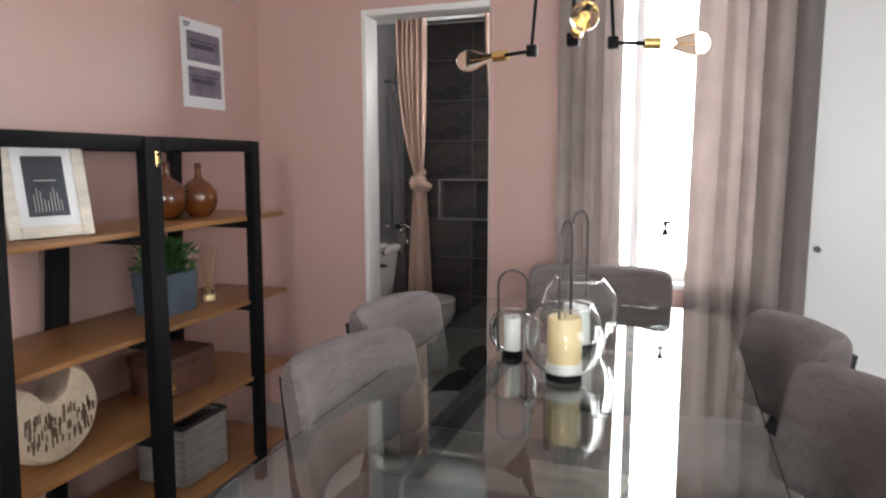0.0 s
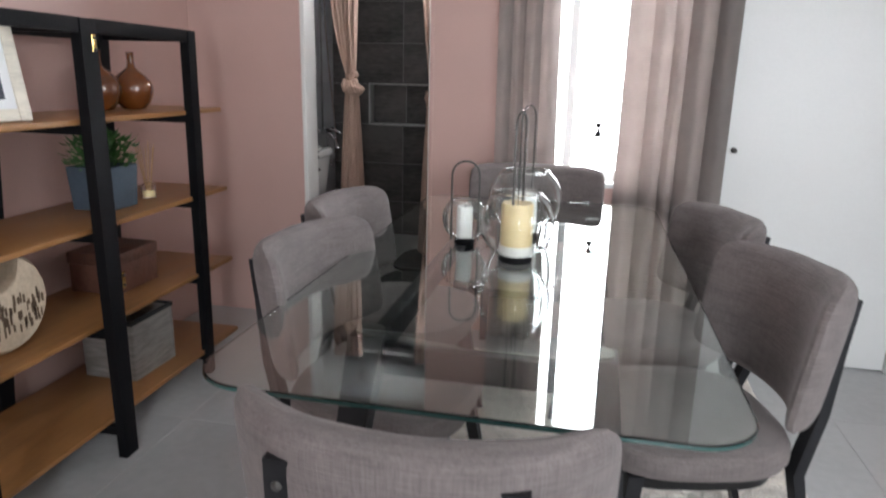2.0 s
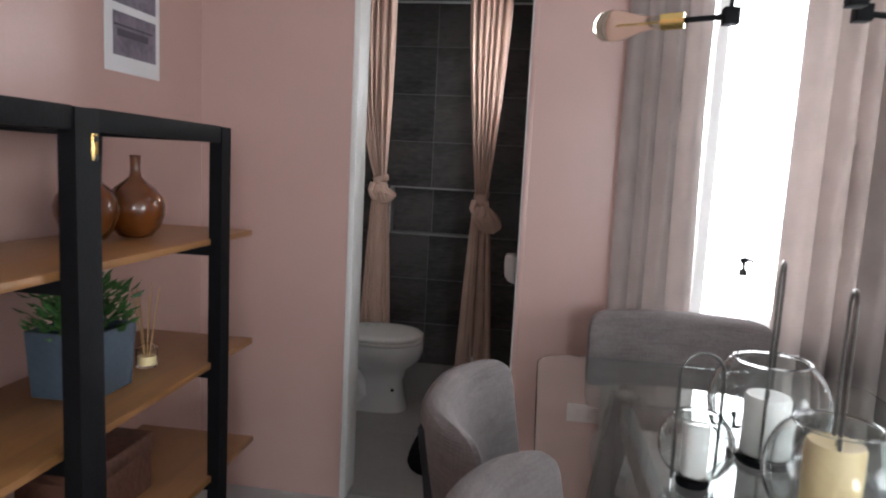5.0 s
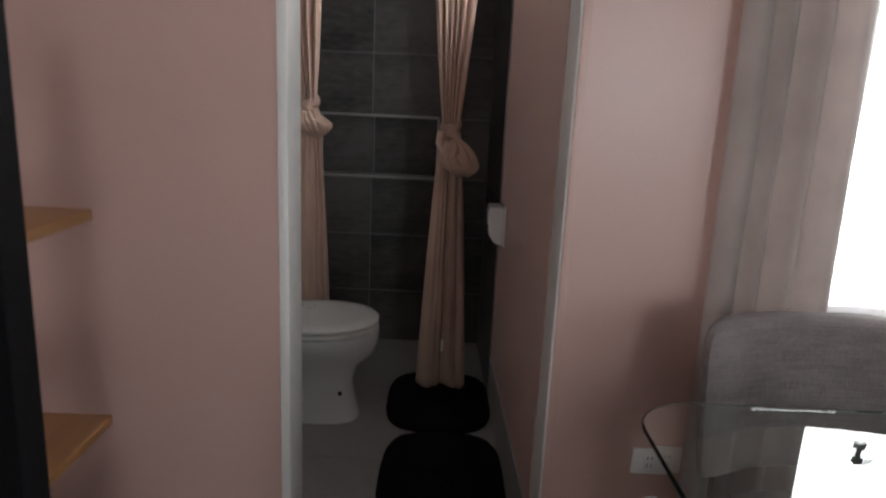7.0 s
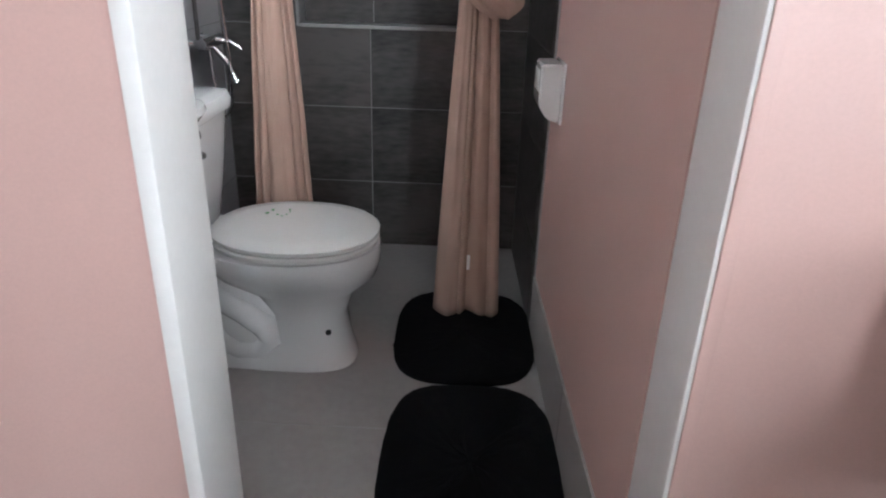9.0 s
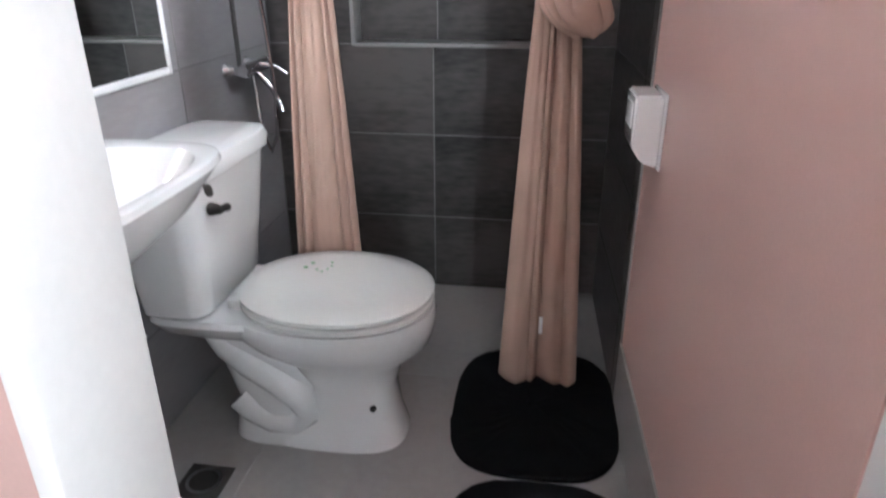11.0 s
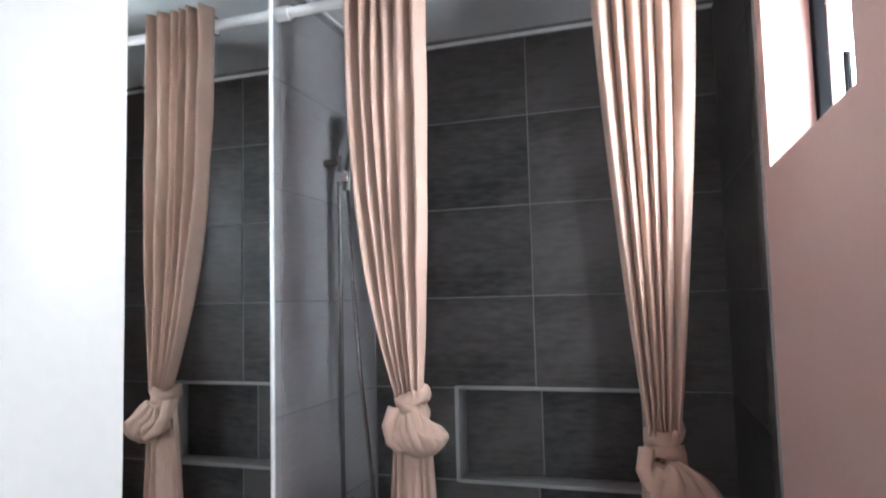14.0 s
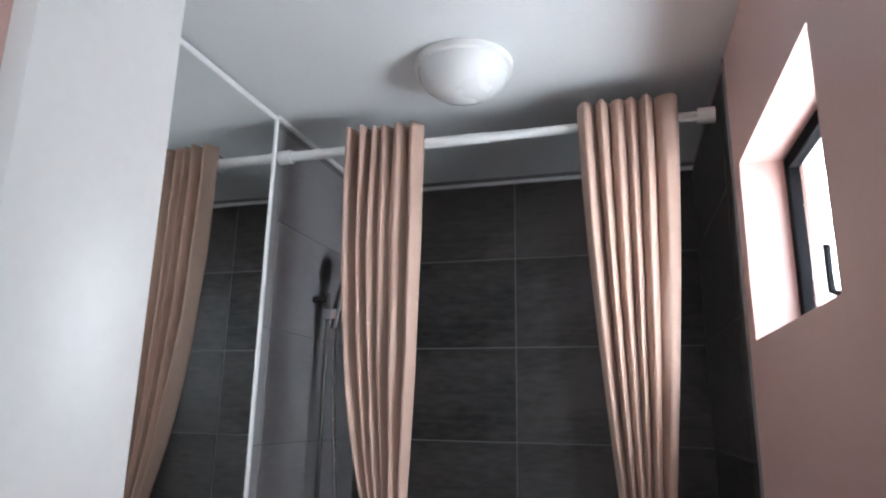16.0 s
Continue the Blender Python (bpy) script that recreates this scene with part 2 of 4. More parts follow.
def thing(name, label, category, group="", at=(0, 0, 0), turn=0.0, kind=""):
    ob = new(name)
    ob.empty_display_size = .1
    ob.matrix_basis = pose(*at, 0, 0, turn)
    return tagged(ob, label, category, group, kind)


def solo(name, bm, material, label, category, kind="", at=(0, 0, 0), turn=0.0, group="", smooth=True):
    ob = new(name, mesh(name, bm, material, smooth))
    ob.matrix_basis = pose(*at, 0, 0, turn)
    return tagged(ob, label, category, group, kind)


def piece(name, me, parent, loc):
    ob = new(name, me)
    ob.parent = parent
    ob.location = loc
    return ob


# ---- plan ----
XL, XR, YB = -.565, .592, 0.0          # bathroom's side walls and tiled back wall
FZ = .028                              # floor level
XD = -.588                             # dining room's west wall
YD, YI = -1.892, -1.765                # dining face and bathroom face of the dividing wall
XE, YR, HD, HB = 3.7, -8.2, 2.6, 2.412  # east wall, rear wall, ceiling heights
DX0, DX1, DH = .03, .65, 2.05        # bathroom doorway
WX0, WX1, WZ0, WZ1 = 1.02, 1.82, .82, 2.25   # dining window
EX0, EX1, EH = 1.985, 2.79, 2.06          # white door

bm = bmesh.new()
for x0, x1, z0, z1 in ((XD - .15, DX0 - .024, 0, HD), (DX0 - .024, DX1 + .022, DH + .03, HD), (DX1 + .022, WX0, 0, HD), (WX0, WX1, 0, WZ0),
                       (WX0, WX1, WZ1, HD), (WX1, EX0, 0, HD), (EX0, EX1, EH, HD), (EX1, XE, 0, HD)):
    box(bm, x0, x1, YD, YI, z0, z1)
solo("wall_north", bm, PINK, "dusty pink painted wall with doorway and window", "wall", "structure", smooth=False)
solo("wall_west", boxm(XD - .15, XD, YR, YD, 0, HD), PINK, "dusty pink painted wall behind the shelf", "wall", "structure", smooth=False)
# The opening in this wall is added for the assumed east light.
bm = bmesh.new()
for y0, y1, z0, z1 in ((YR, -5.6, 0, HD), (-5.6, -4.4, 0, .9), (-5.6, -4.4, 2.2, HD), (-4.4, YI, 0, HD)):
    box(bm, XE, XE + .15, y0, y1, z0, z1)
solo("wall_east", bm, WHITE, "white painted side wall with an assumed, unseen window", "wall", "structure", smooth=False)
bm = bmesh.new()
for x0, x1, z0, z1 in ((XL - .15, 1.9, 0, HD), (1.9, 2.7, 0, .9), (1.9, 2.7, 2.4, HD), (2.7, XE + .15, 0, HD)):
    box(bm, x0, x1, YR - .15, YR, z0, z1)
solo("wall_south", bm, WHITE, "white painted wall with a wide window", "wall", "structure", smooth=False)
solo("ceiling", boxm(XL - .15, XE + .15, YR - .15, YI, HD, HD + .1), CEIL, "plain white painted ceiling", "ceiling", "structure", smooth=False)
bm = bmesh.new()
solo("wall_bath_west", boxm(XL - .15, XL - .0025, YI, .15, 0, HB + .1), TGROUT, "slate tiled bathroom side wall, glancing sheen painted as grey", "wall", "structure", smooth=False)
by0, by1, bz0, bz1 = -1.275, -.735, 1.748, 2.125
for y0, y1, z0, z1 in ((YI, by0, 0, HB + .1), (by0, by1, 0, bz0), (by0, by1, bz1, HB + .1), (by1, .15, 0, HB + .1)):
    box(bm, XR, XR + .125, y0, y1, z0, z1)
EAST = pose(XR, 0, 0, 0, 0, 1.8) @ pose(-XR, 0, 0)   # the east wall stands a little askew
wall_e = solo("wall_bath_east", bm, PINK, "dusty pink bathroom wall with a high window", "wall", "structure", smooth=False)
wall_e.matrix_basis = EAST
NX0, NX1, NZ0, NZ1, ND = -.268, .329, .906, 1.208, .095
bm = bmesh.new()
for x0, x1, z0, z1 in ((XL - .15, NX0, 0, HB + .1), (NX1, XR + .16, 0, HB + .1), (NX0, NX1, 0, NZ0), (NX0, NX1, NZ1, HB + .1)):
    box(bm, x0, x1, .0025, .15, z0, z1)
box(bm, NX0 - .02, NX1 + .02, ND + .0025, .15, NZ0 - .02, NZ1 + .02)
bath_wall = solo("wall_bath_north", bm, TGROUT, "charcoal tiled shower wall with a recessed niche", "wall", "structure", smooth=False)
solo("ceiling_bath", boxm(XL - .15, XR + .16, YI, .15, HB, HB + .1), CEIL, "white painted bathroom ceiling", "ceiling", "structure", smooth=False)
floor = solo("floor", boxm(XD - .15, XE + .15, YR - .15, YI - .07, -.12, FZ - .0015), GROUT, "pale glossy porcelain tiled floor", "floor", "structure", smooth=False)
bath_floor = solo("floor_bath", boxm(XL - .15, XR + .16, YI - .07, .15, -.12, FZ - .0015), GROUT, "grey tiled bathroom floor", "floor", "structure", smooth=False)
solo("ground", boxm(-60, 60, -60, 60, -.35, -.3), GROUT, "pale concrete ground outside the house", "ground", "structure", smooth=False)
# The last backdrop glows outside the assumed east window.
for nm, bb in (("backdrop", boxm(1.0, WX1 + .7, -1.1, -1.09, .3, 2.9)), ("backdrop", boxm(.95, .96, by0 - .35, by1 + 1.5, 1.3, 3.0)),
               ("backdrop", boxm(.2, 4.0, YR - .9, YR - .89, -.2, 3.0)), ("backdrop", boxm(XE + .6, XE + .61, -6.4, -3.6, -.2, 3.0))):
    solo(nm, bb, OUT, "bright overcast daylight outside the window", "sky", "structure", smooth=False)
solo("roof_slab", boxm(XL - .3, XE + .3, YR - .3, .3, HD + .1, HD + .25), CEIL, "concrete roof slab over the house", "roof", "structure", smooth=False)

# bathroom doorway frame
fr = thing("door_1", "cream painted open door frame of the bathroom", "door frame", kind="structure")
part("jamb", boxm(DX0 - .024, DX0, YD - .004, YI + .004, 0, DH + .03, .004), CREAM, fr)
part("jamb", boxm(DX1, DX1 + .022, YD - .004, YI + .004, 0, DH + .03, .004), CREAM, fr)
part("casing", boxm(DX1 + .006, DX1 + .024, YD - .008, YD - .004, FZ, DH + .03, .001), PINK, fr, "pink painted casing strip")
part("head", boxm(DX0, DX1, YD - .004, YI + .004, DH, DH + .03, .004), CREAM, fr)
part("threshold", boxm(DX0, DX1, YI - .09, YI - .055, FZ - .003, FZ + .006, .002), TRIM, fr)

# white door in the dining room
d2 = thing("door_2", "closed glossy white door with white frame", "door", kind="structure")
part("jamb", boxm(EX0 - .05, EX0, YD - .02, YI, 0, EH + .05, .005), WHITE, d2)
part("jamb", boxm(EX1, EX1 + .055, YD - .02, YI, 0, EH + .05, .005), WHITE, d2)
part("head", boxm(EX0, EX1, YD - .02, YI, EH, EH + .05, .005), WHITE, d2)
part("door_leaf", boxm(EX0 + .003, EX1 - .003, YD - .004, YD + .04, FZ + .008, EH - .003, .003), WHITE, d2)
bm = bmesh.new()
lathe(bm, [(.012, 0), (.012, .004), (.006, .006), (.006, .02), (.011, .024), (.012, .03), (.009, .036), (.003, .038)], 20)
bmesh.ops.rotate(bm, verts=bm.verts, matrix=Matrix.Rotation(radians(90), 3, 'X'))
bmesh.ops.translate(bm, verts=bm.verts, vec=(EX0 + .045, YD - .004, 1.0))
part("door_knob", bm, STEEL, d2, "dark steel door knob")

# dining window
w1 = thing("window_1", "white framed window glowing with daylight", "window", kind="structure")
fy0, fy1 = YI - .05, YI - .005
for a in ((WX0, WX0 + .045, WZ0, WZ1), (WX1 - .045, WX1, WZ0, WZ1), (WX0 + .045, WX1 - .045, WZ0, WZ0 + .05), (WX0 + .045, WX1 - .045, WZ1 - .05, WZ1)):
    part("window_frame", boxm(a[0], a[1], fy0, fy1, a[2], a[3], .005), WHITE, w1)
part("mullion", boxm(1.29, 1.33, fy0 + .004, fy1 - .004, WZ0 + .05, WZ1 - .05, .004), WHITE, w1)
pane = part("pane", boxm(WX0 + .045, WX1 - .045, fy0 + .02, fy0 + .025, WZ0 + .05, WZ1 - .05), FROST, w1, smooth=False)
pane.visible_shadow = False
part("window_sill", boxm(WX0, WX1, YD - .015, fy0, WZ0 - .02, WZ0 + .004, .004), WHITE, w1)

# pump bottle on the sill
pump = thing("pump_bottle", "pale plastic pump bottle with dark pump on the window sill", "bottle", at=(1.445, -1.862, WZ0 + .005))
part("body", lathe(bmesh.new(), [(.025, 0), (.028, .004), (.028, .165), (.022, .185), (.012, .195), (.012, .205)], 24), FROST, pump, "clear pale plastic body").visible_shadow = False
bm = lathe(bmesh.new(), [(.014, .206), (.014, .228), (.006, .23), (.006, .25), (.012, .252), (.013, .268), (.006, .272)], 20)
tube(bm, [(.0, 0, .262), (.02, -.004, .264), (.034, -.006, .255)], .006, 10, .004)
part("pump_head", bm, DARKIN, pump, "dark plastic pump head")

# bathroom window
w2 = thing("window_2", "small black framed awning window high in the wall", "window", kind="structure")
w2.matrix_basis = EAST
wx = XR + .085
for a in ((by0, by0 + .03, bz0, bz1), (by1 - .03, by1, bz0, bz1), (by0 + .03, by1 - .03, bz0, bz0 + .03), (by0 + .03, by1 - .03, bz1 - .03, bz1)):
    part("window_frame", boxm(wx, wx + .026, a[0], a[1], a[2], a[3], .004), WINBLACK, w2)
pane = part("pane", boxm(wx + .02, wx + .024, by0 + .03, by1 - .03, bz0 + .03, bz1 - .03), FROST, w2, smooth=False)
pane.visible_shadow = False
bm = bmesh.new()
tube(bm, [(wx + .01, -1.035, bz0 + .03), (wx - .012, -1.035, bz0 + .04), (wx - .015, -1.0, bz0 + .05), (wx - .012, -.99, bz0 + .13)], .006)
part("window_handle", bm, BLACK, w2, "black cranked window handle")

# rear window frame
w3 = thing("window_3", "tall white framed living room window", "window", kind="structure")
for a in ((1.9, 1.95, .9, 2.4), (2.65, 2.7, .9, 2.4), (1.95, 2.65, .9, .95), (1.95, 2.65, 2.35, 2.4)):
    part("window_frame", boxm(a[0], a[1], YR - .1, YR - .04, a[2], a[3], .006), WHITE, w3)

# frame of the assumed east window, which is never in view
w4 = thing("window_4", "assumed window out of view, added to brighten the room's right", "window", kind="structure")
for a in ((-5.6, -5.55, .9, 2.2), (-4.45, -4.4, .9, 2.2), (-5.55, -4.45, .9, .95), (-5.55, -4.45, 2.15, 2.2)):
    part("window_frame", boxm(XE + .04, XE + .1, a[0], a[1], a[2], a[3], .006), WHITE, w4)

# ---- dining table ----
def rounded_slab(x0, x1, y0, y1, z0, z1, r, n=10):
    out = []
    for cx, cy, a0 in ((x1 - r, y1 - r, 0), (x0 + r, y1 - r, 90), (x0 + r, y0 + r, 180), (x1 - r, y0 + r, 270)):
        for i in range(n + 1):
            a = radians(a0 + 90 * i / n)
            out.append((cx + r * math.cos(a), cy + r * math.sin(a)))
    e = .0025
    cx, cy = (x0 + x1) / 2, (y0 + y1) / 2
    def ring(z, k):
        return [(cx + (x - cx) * (1 - k / (x1 - cx)), cy + (y - cy) * (1 - k / (y1 - cy)), z) for x, y in out]
    return ring_loft(bmesh.new(), [ring(z0, e), ring(z0 + e, 0), ring(z1 - e, 0), ring(z1, e)])


TX0, TX1, TY0, TY1, TZ = .745, 1.69, -4.115, -2.215, .785
table = thing("dining_table", "rectangular clear glass dining table on black wooden legs", "table", at=(0, 0, 0))
top = part("tabletop", rounded_slab(TX0, TX1, TY0, TY1, TZ - .011, TZ, .11), TABLEGLASS, table, "green tinted clear glass top", smooth=False)
top.data.materials.append(GLASSEDGE)
for poly in top.data.polygons:
    if abs(poly.normal.z) < .5:
        poly.material_index = 1
top.visible_shadow = False
for sx, x in ((1, TX0 + .24), (-1, TX1 - .24)):
    for sy, y in ((1, TY0 + .32), (-1, TY1 - .32)):
        bm = bmesh.new()
        ring_loft(bm, [[(x - sx * .10 + dx * .022, y - sy * .10 + dy * .022, FZ + .013) for dx, dy in ((-1, -1), (1, -1), (1, 1), (-1, 1))],
                       [(x + dx * .036, y + dy * .036, TZ - .018) for dx, dy in ((-1, -1), (1, -1), (1, 1), (-1, 1))]])
        part("leg", bm, CHARWOOD, table)
        bm = bmesh.new()
        lathe(bm, [(.03, TZ - .018), (.03, TZ - .012)], 20, (x, y))
        part("pad", bm, STEEL, table)
for x in (TX0 + .24, TX1 - .24):
    part("rail", boxm(x - .016, x + .016, TY0 + .35, TY1 - .35, TZ - .10, TZ - .035, .004), CHARWOOD, table)
for y in (TY0 + .32, TY1 - .32):
    part("rail", boxm(TX0 + .27, TX1 - .27, y - .016, y + .016, TZ - .105, TZ - .04, .004), CHARWOOD, table)


# ---- chairs ----
def pillow(bm, w, h, t, bend, tilt, z0, y0, nu=36, nv=22, crown=.010, power=9.0):
    """A padded panel, w wide and h high, wrapped round the sitter; its outer face looks to -y."""
    sheets = []
    for side in (1, -1):
        grid = []
        for j in range(nv + 1):
            row = []
            for i in range(nu + 1):
                u, v = 2 * i / nu - 1, 2 * j / nv - 1
                u, v = math.sin(u * math.pi / 2) * .6 + u * .4, math.sin(v * math.pi / 2) * .6 + v * .4
                k = (abs(u) ** power + abs(v) ** power) ** (1 / power)
                m = max(abs(u), abs(v), 1e-6)
                uu, vv = (u * m / max(k, 1e-6), v * m / max(k, 1e-6))
                edge = max(0.0, 1 - m ** 9) ** .5
                x = uu * w / 2
                z = z0 + (vv + 1) / 2 * h
                y = y0 + bend * abs(uu) ** 2.5 - tilt * (vv + 1) / 2 + side * (t / 2 * edge + crown * (1 - m * m) * (side > 0))
                row.append((x, y, z + noise.noise((x * 9, y * 9, z * 9)) * .003))
            grid.append(row)
        sheets.append(grid)
    for grid, flip in ((sheets[0], 0), (sheets[1], 1)):
        vs = [[bm.verts.new(p) for p in r] for r in grid]
        for j in range(nv):
            for i in range(nu):
                f = (vs[j][i], vs[j][i + 1], vs[j + 1][i + 1], vs[j + 1][i])
                bm.faces.new(f if flip else f[::-1])
    bmesh.ops.remove_doubles(bm, verts=bm.verts, dist=.0004)
    return bm


def bar(bm, pts, w, t):
    """A flat strip of wood through pts: w across x, t deep in y."""
    return ring_loft(bm, [[(x - w * k / 2, y - t * k / 2, z), (x + w * k / 2, y - t * k / 2, z), (x + w * k / 2, y + t * k / 2, z), (x - w * k / 2, y + t * k / 2, z)]
                          for x, y, z, k in pts])


def make_chair(at, turn, label):
    ch = thing("dining_chair", label, "chair", "chairs round the table", at, turn)
    part("backrest", pillow(bmesh.new(), .53, .325, .076, .115, .05, .538, -.235), CHAIR, ch, "grey-taupe woven backrest")
    seat = bmesh.new()
    rings = []
    for z, k in ((.425, .90), (.43, .97), (.445, 1.0), (.47, 1.0), (.487, .965), (.496, .88), (.499, .6), (.5, .2)):
        rings.append([(x, y, z) for x, y, _ in oval(0, .015, z, .245 * k, .235 * k, 40, 3.0)])
    ring_loft(seat, rings)
    part("seat", seat, CHAIR, ch, "grey-taupe upholstered seat")
    part("seat_frame", ring_loft(bmesh.new(), [oval(0, .015, .385, .20, .19, 32, 4), oval(0, .015, .426, .215, .205, 32, 4)]), CHARWOOD, ch)
    for s in (-1, 1):
        bm = bmesh.new()
        bar(bm, [(s * .235, .235, .002, .62), (s * .215, .2, .2, .85), (s * .185, .165, .42, 1.0)], .036, .036)
        part("front_leg", bm, CHARWOOD, ch)
        bm = bmesh.new()
        bar(bm, [(s * .205, -.30, .002, .7), (s * .195, -.245, .2, .95), (s * .18, -.20, .42, 1.05), (s * .165, -.243, .56, 1.0), (s * .15, -.268, .72, .95), (s * .143, -.286, .82, .9)], .038, .024)
        leg = part("back_leg", bm, CHARWOOD, ch)
        for z, y in ((.60, -.2605), (.78, -.2885)):
            bm = bmesh.new()
            lathe(bm, [(.007, 0), (.007, .004), (.003, .006)], 10)
            bmesh.ops.rotate(bm, verts=bm.verts, matrix=Matrix.Rotation(radians(90), 3, 'X'))
            bmesh.ops.translate(bm, verts=bm.verts, vec=(s * (.160 if z < .7 else .146), y, z))
            part("bolt", bm, STEEL, leg)
    return ch


chair = make_chair((1.204, -4.09, FZ), 0, "grey-taupe upholstered dining chair at the table's head")
for at, turn, lab in (((1.195, -2.31, FZ), 180, "grey-taupe dining chair against the window curtains"),
                      ((.92, -3.465, FZ), -95, "grey-taupe dining chair tucked beside the shelf"),
                      ((.82, -2.935, FZ), -93, "grey-taupe dining chair tucked near the bathroom door"),
                      ((1.672, -3.455, FZ), 104, "grey-taupe dining chair with bolts on its black strips"),
                      ((1.625, -2.885, FZ), 104, "grey-taupe dining chair beside the white door")):
    tagged(copy_thing(chair, pose(*at, 0, 0, turn) @ Matrix.Diagonal((1.1, 1, 1.03, 1) if turn == 180 else (.96 if turn > 0 else 1.03, 1, 1, 1))), lab)

# ---- rug ----
nx, ny = 260, 340
RX0, RX1, RY0, RY1 = .49, 2.16, -4.45, -2.15
bm = bmesh.new()
g = [[bm.verts.new((RX0 + (RX1 - RX0) * i / nx + random.uniform(-.003, .003), RY0 + (RY1 - RY0) * j / ny + random.uniform(-.003, .003),
                    FZ + (.001 if i in (0, nx) or j in (0, ny) else .006 + random.uniform(0, .011) + .003 * noise.noise((i * .2, j * .2, 0))))) for i in range(nx + 1)] for j in range(ny + 1)]
for j in range(ny):
    for i in range(nx):
        bm.faces.new((g[j][i], g[j][i + 1], g[j + 1][i + 1], g[j + 1][i]))
solo("rug", bm, RUG, "beige shaggy wool rug under the dining table", "rug")


# ---- drapery ----
def lobes(count, seed, widths=None):
    """Uneven widths of the folds of a cloth, as steps from 0 to 1."""
    r = random.Random(int(seed * 100))
    w = widths or [r.uniform(.6, 1.5) for _ in range(count)]
    return [sum(w[:i]) / sum(w) for i in range(len(w) + 1)]


def drape(name, x0, x1, z0, z1, y, folds, amp, label, m, width=lambda v: 1.0, shift=lambda v: 0.0, seed=0.0, group="", nu=150, nv=48, parent=None, widths=None, hem=0.0):
    """A hanging cloth in uneven folds. width and shift change it from top (v = 0) to bottom (v = 1)."""
    bm = bmesh.new()
    rows = []
    c, h = (x0 + x1) / 2, (x1 - x0) / 2
    steps = lobes(folds, seed, widths)
    lift = [random.Random(int(seed * 10) + i).uniform(.55, 1.25) for i in range(len(steps))]
    for j in range(nv + 1):
        v = j / nv
        r = []
        for i in range(nu + 1):
            u = i / nu
            k = width(v)
            uu = min(max(u + .012 * noise.noise((u * 4, v * 2.2, seed)) * math.sin(math.pi * u), 0), 1)
            f = max(n for n in range(len(steps) - 1) if steps[n] <= uu)
            q = min((uu - steps[f]) / (steps[f + 1] - steps[f]), 1)
            wide = (steps[f + 1] - steps[f]) * (len(steps) - 1)
            a = amp * lift[f] * (.35 + .65 * min(1, k * 1.1)) * (.8 + .35 * noise.noise((f * 3.1, v * 1.6, seed)))
            bulge = math.sin(math.pi * q) ** (.75 if wide < 1.3 else .5)
            x = c + shift(v) + h * k * (2 * u - 1) + .5 * a * (.5 - q) * bulge * k
            z = z1 + (z0 - z1) * v - hem * v * math.sin(uu * 5.3 + seed) ** 2
            r.append(bm.verts.new((x, y + a - 2 * a * bulge + .006 * noise.noise((u * 9, v * 5, seed)), z)))
        rows.append(r)
    for a, b in zip(rows, rows[1:]):
        for i in range(nu):
            bm.faces.new((a[i], a[i + 1], b[i + 1], b[i]))
    if parent:
        ob = part(name, bm, m, parent)
    else:
        ob = solo(name, bm, m, label, "curtain", group=group)
    s = ob.modifiers.new("thickness", 'SOLIDIFY')
    s.thickness = .0025
    return ob


drape("window_curtain", .975, 1.25, FZ + .004, 2.42, YD - .055, 4, .030, "taupe floor-length window curtain drawn aside", DRAPE, lambda v: 1 + .10 * max(0, v - .35), lambda v: .03 * max(0, v - .35), 1.3, "window curtains")
drape("window_curtain", 1.54, 1.995, FZ + .004, 2.42, YD - .055, 5, .032, "taupe window curtain backlit by daylight", DRAPE, lambda v: 1 + .03 * v, lambda v: -.006 * v, 4.1, "window curtains")
rod = thing("curtain_rod", "black metal curtain rod above the window", "curtain rod")
part("pole", tube(bmesh.new(), [(.88, YD - .055, 2.40), (2.04, YD - .055, 2.40)], .012, 12), STEEL, rod)
for x in (.91, 2.015):
    part("bracket", boxm(x - .01, x + .01, YD - .055, YD, 2.385, 2.40, .002), STEEL, rod)

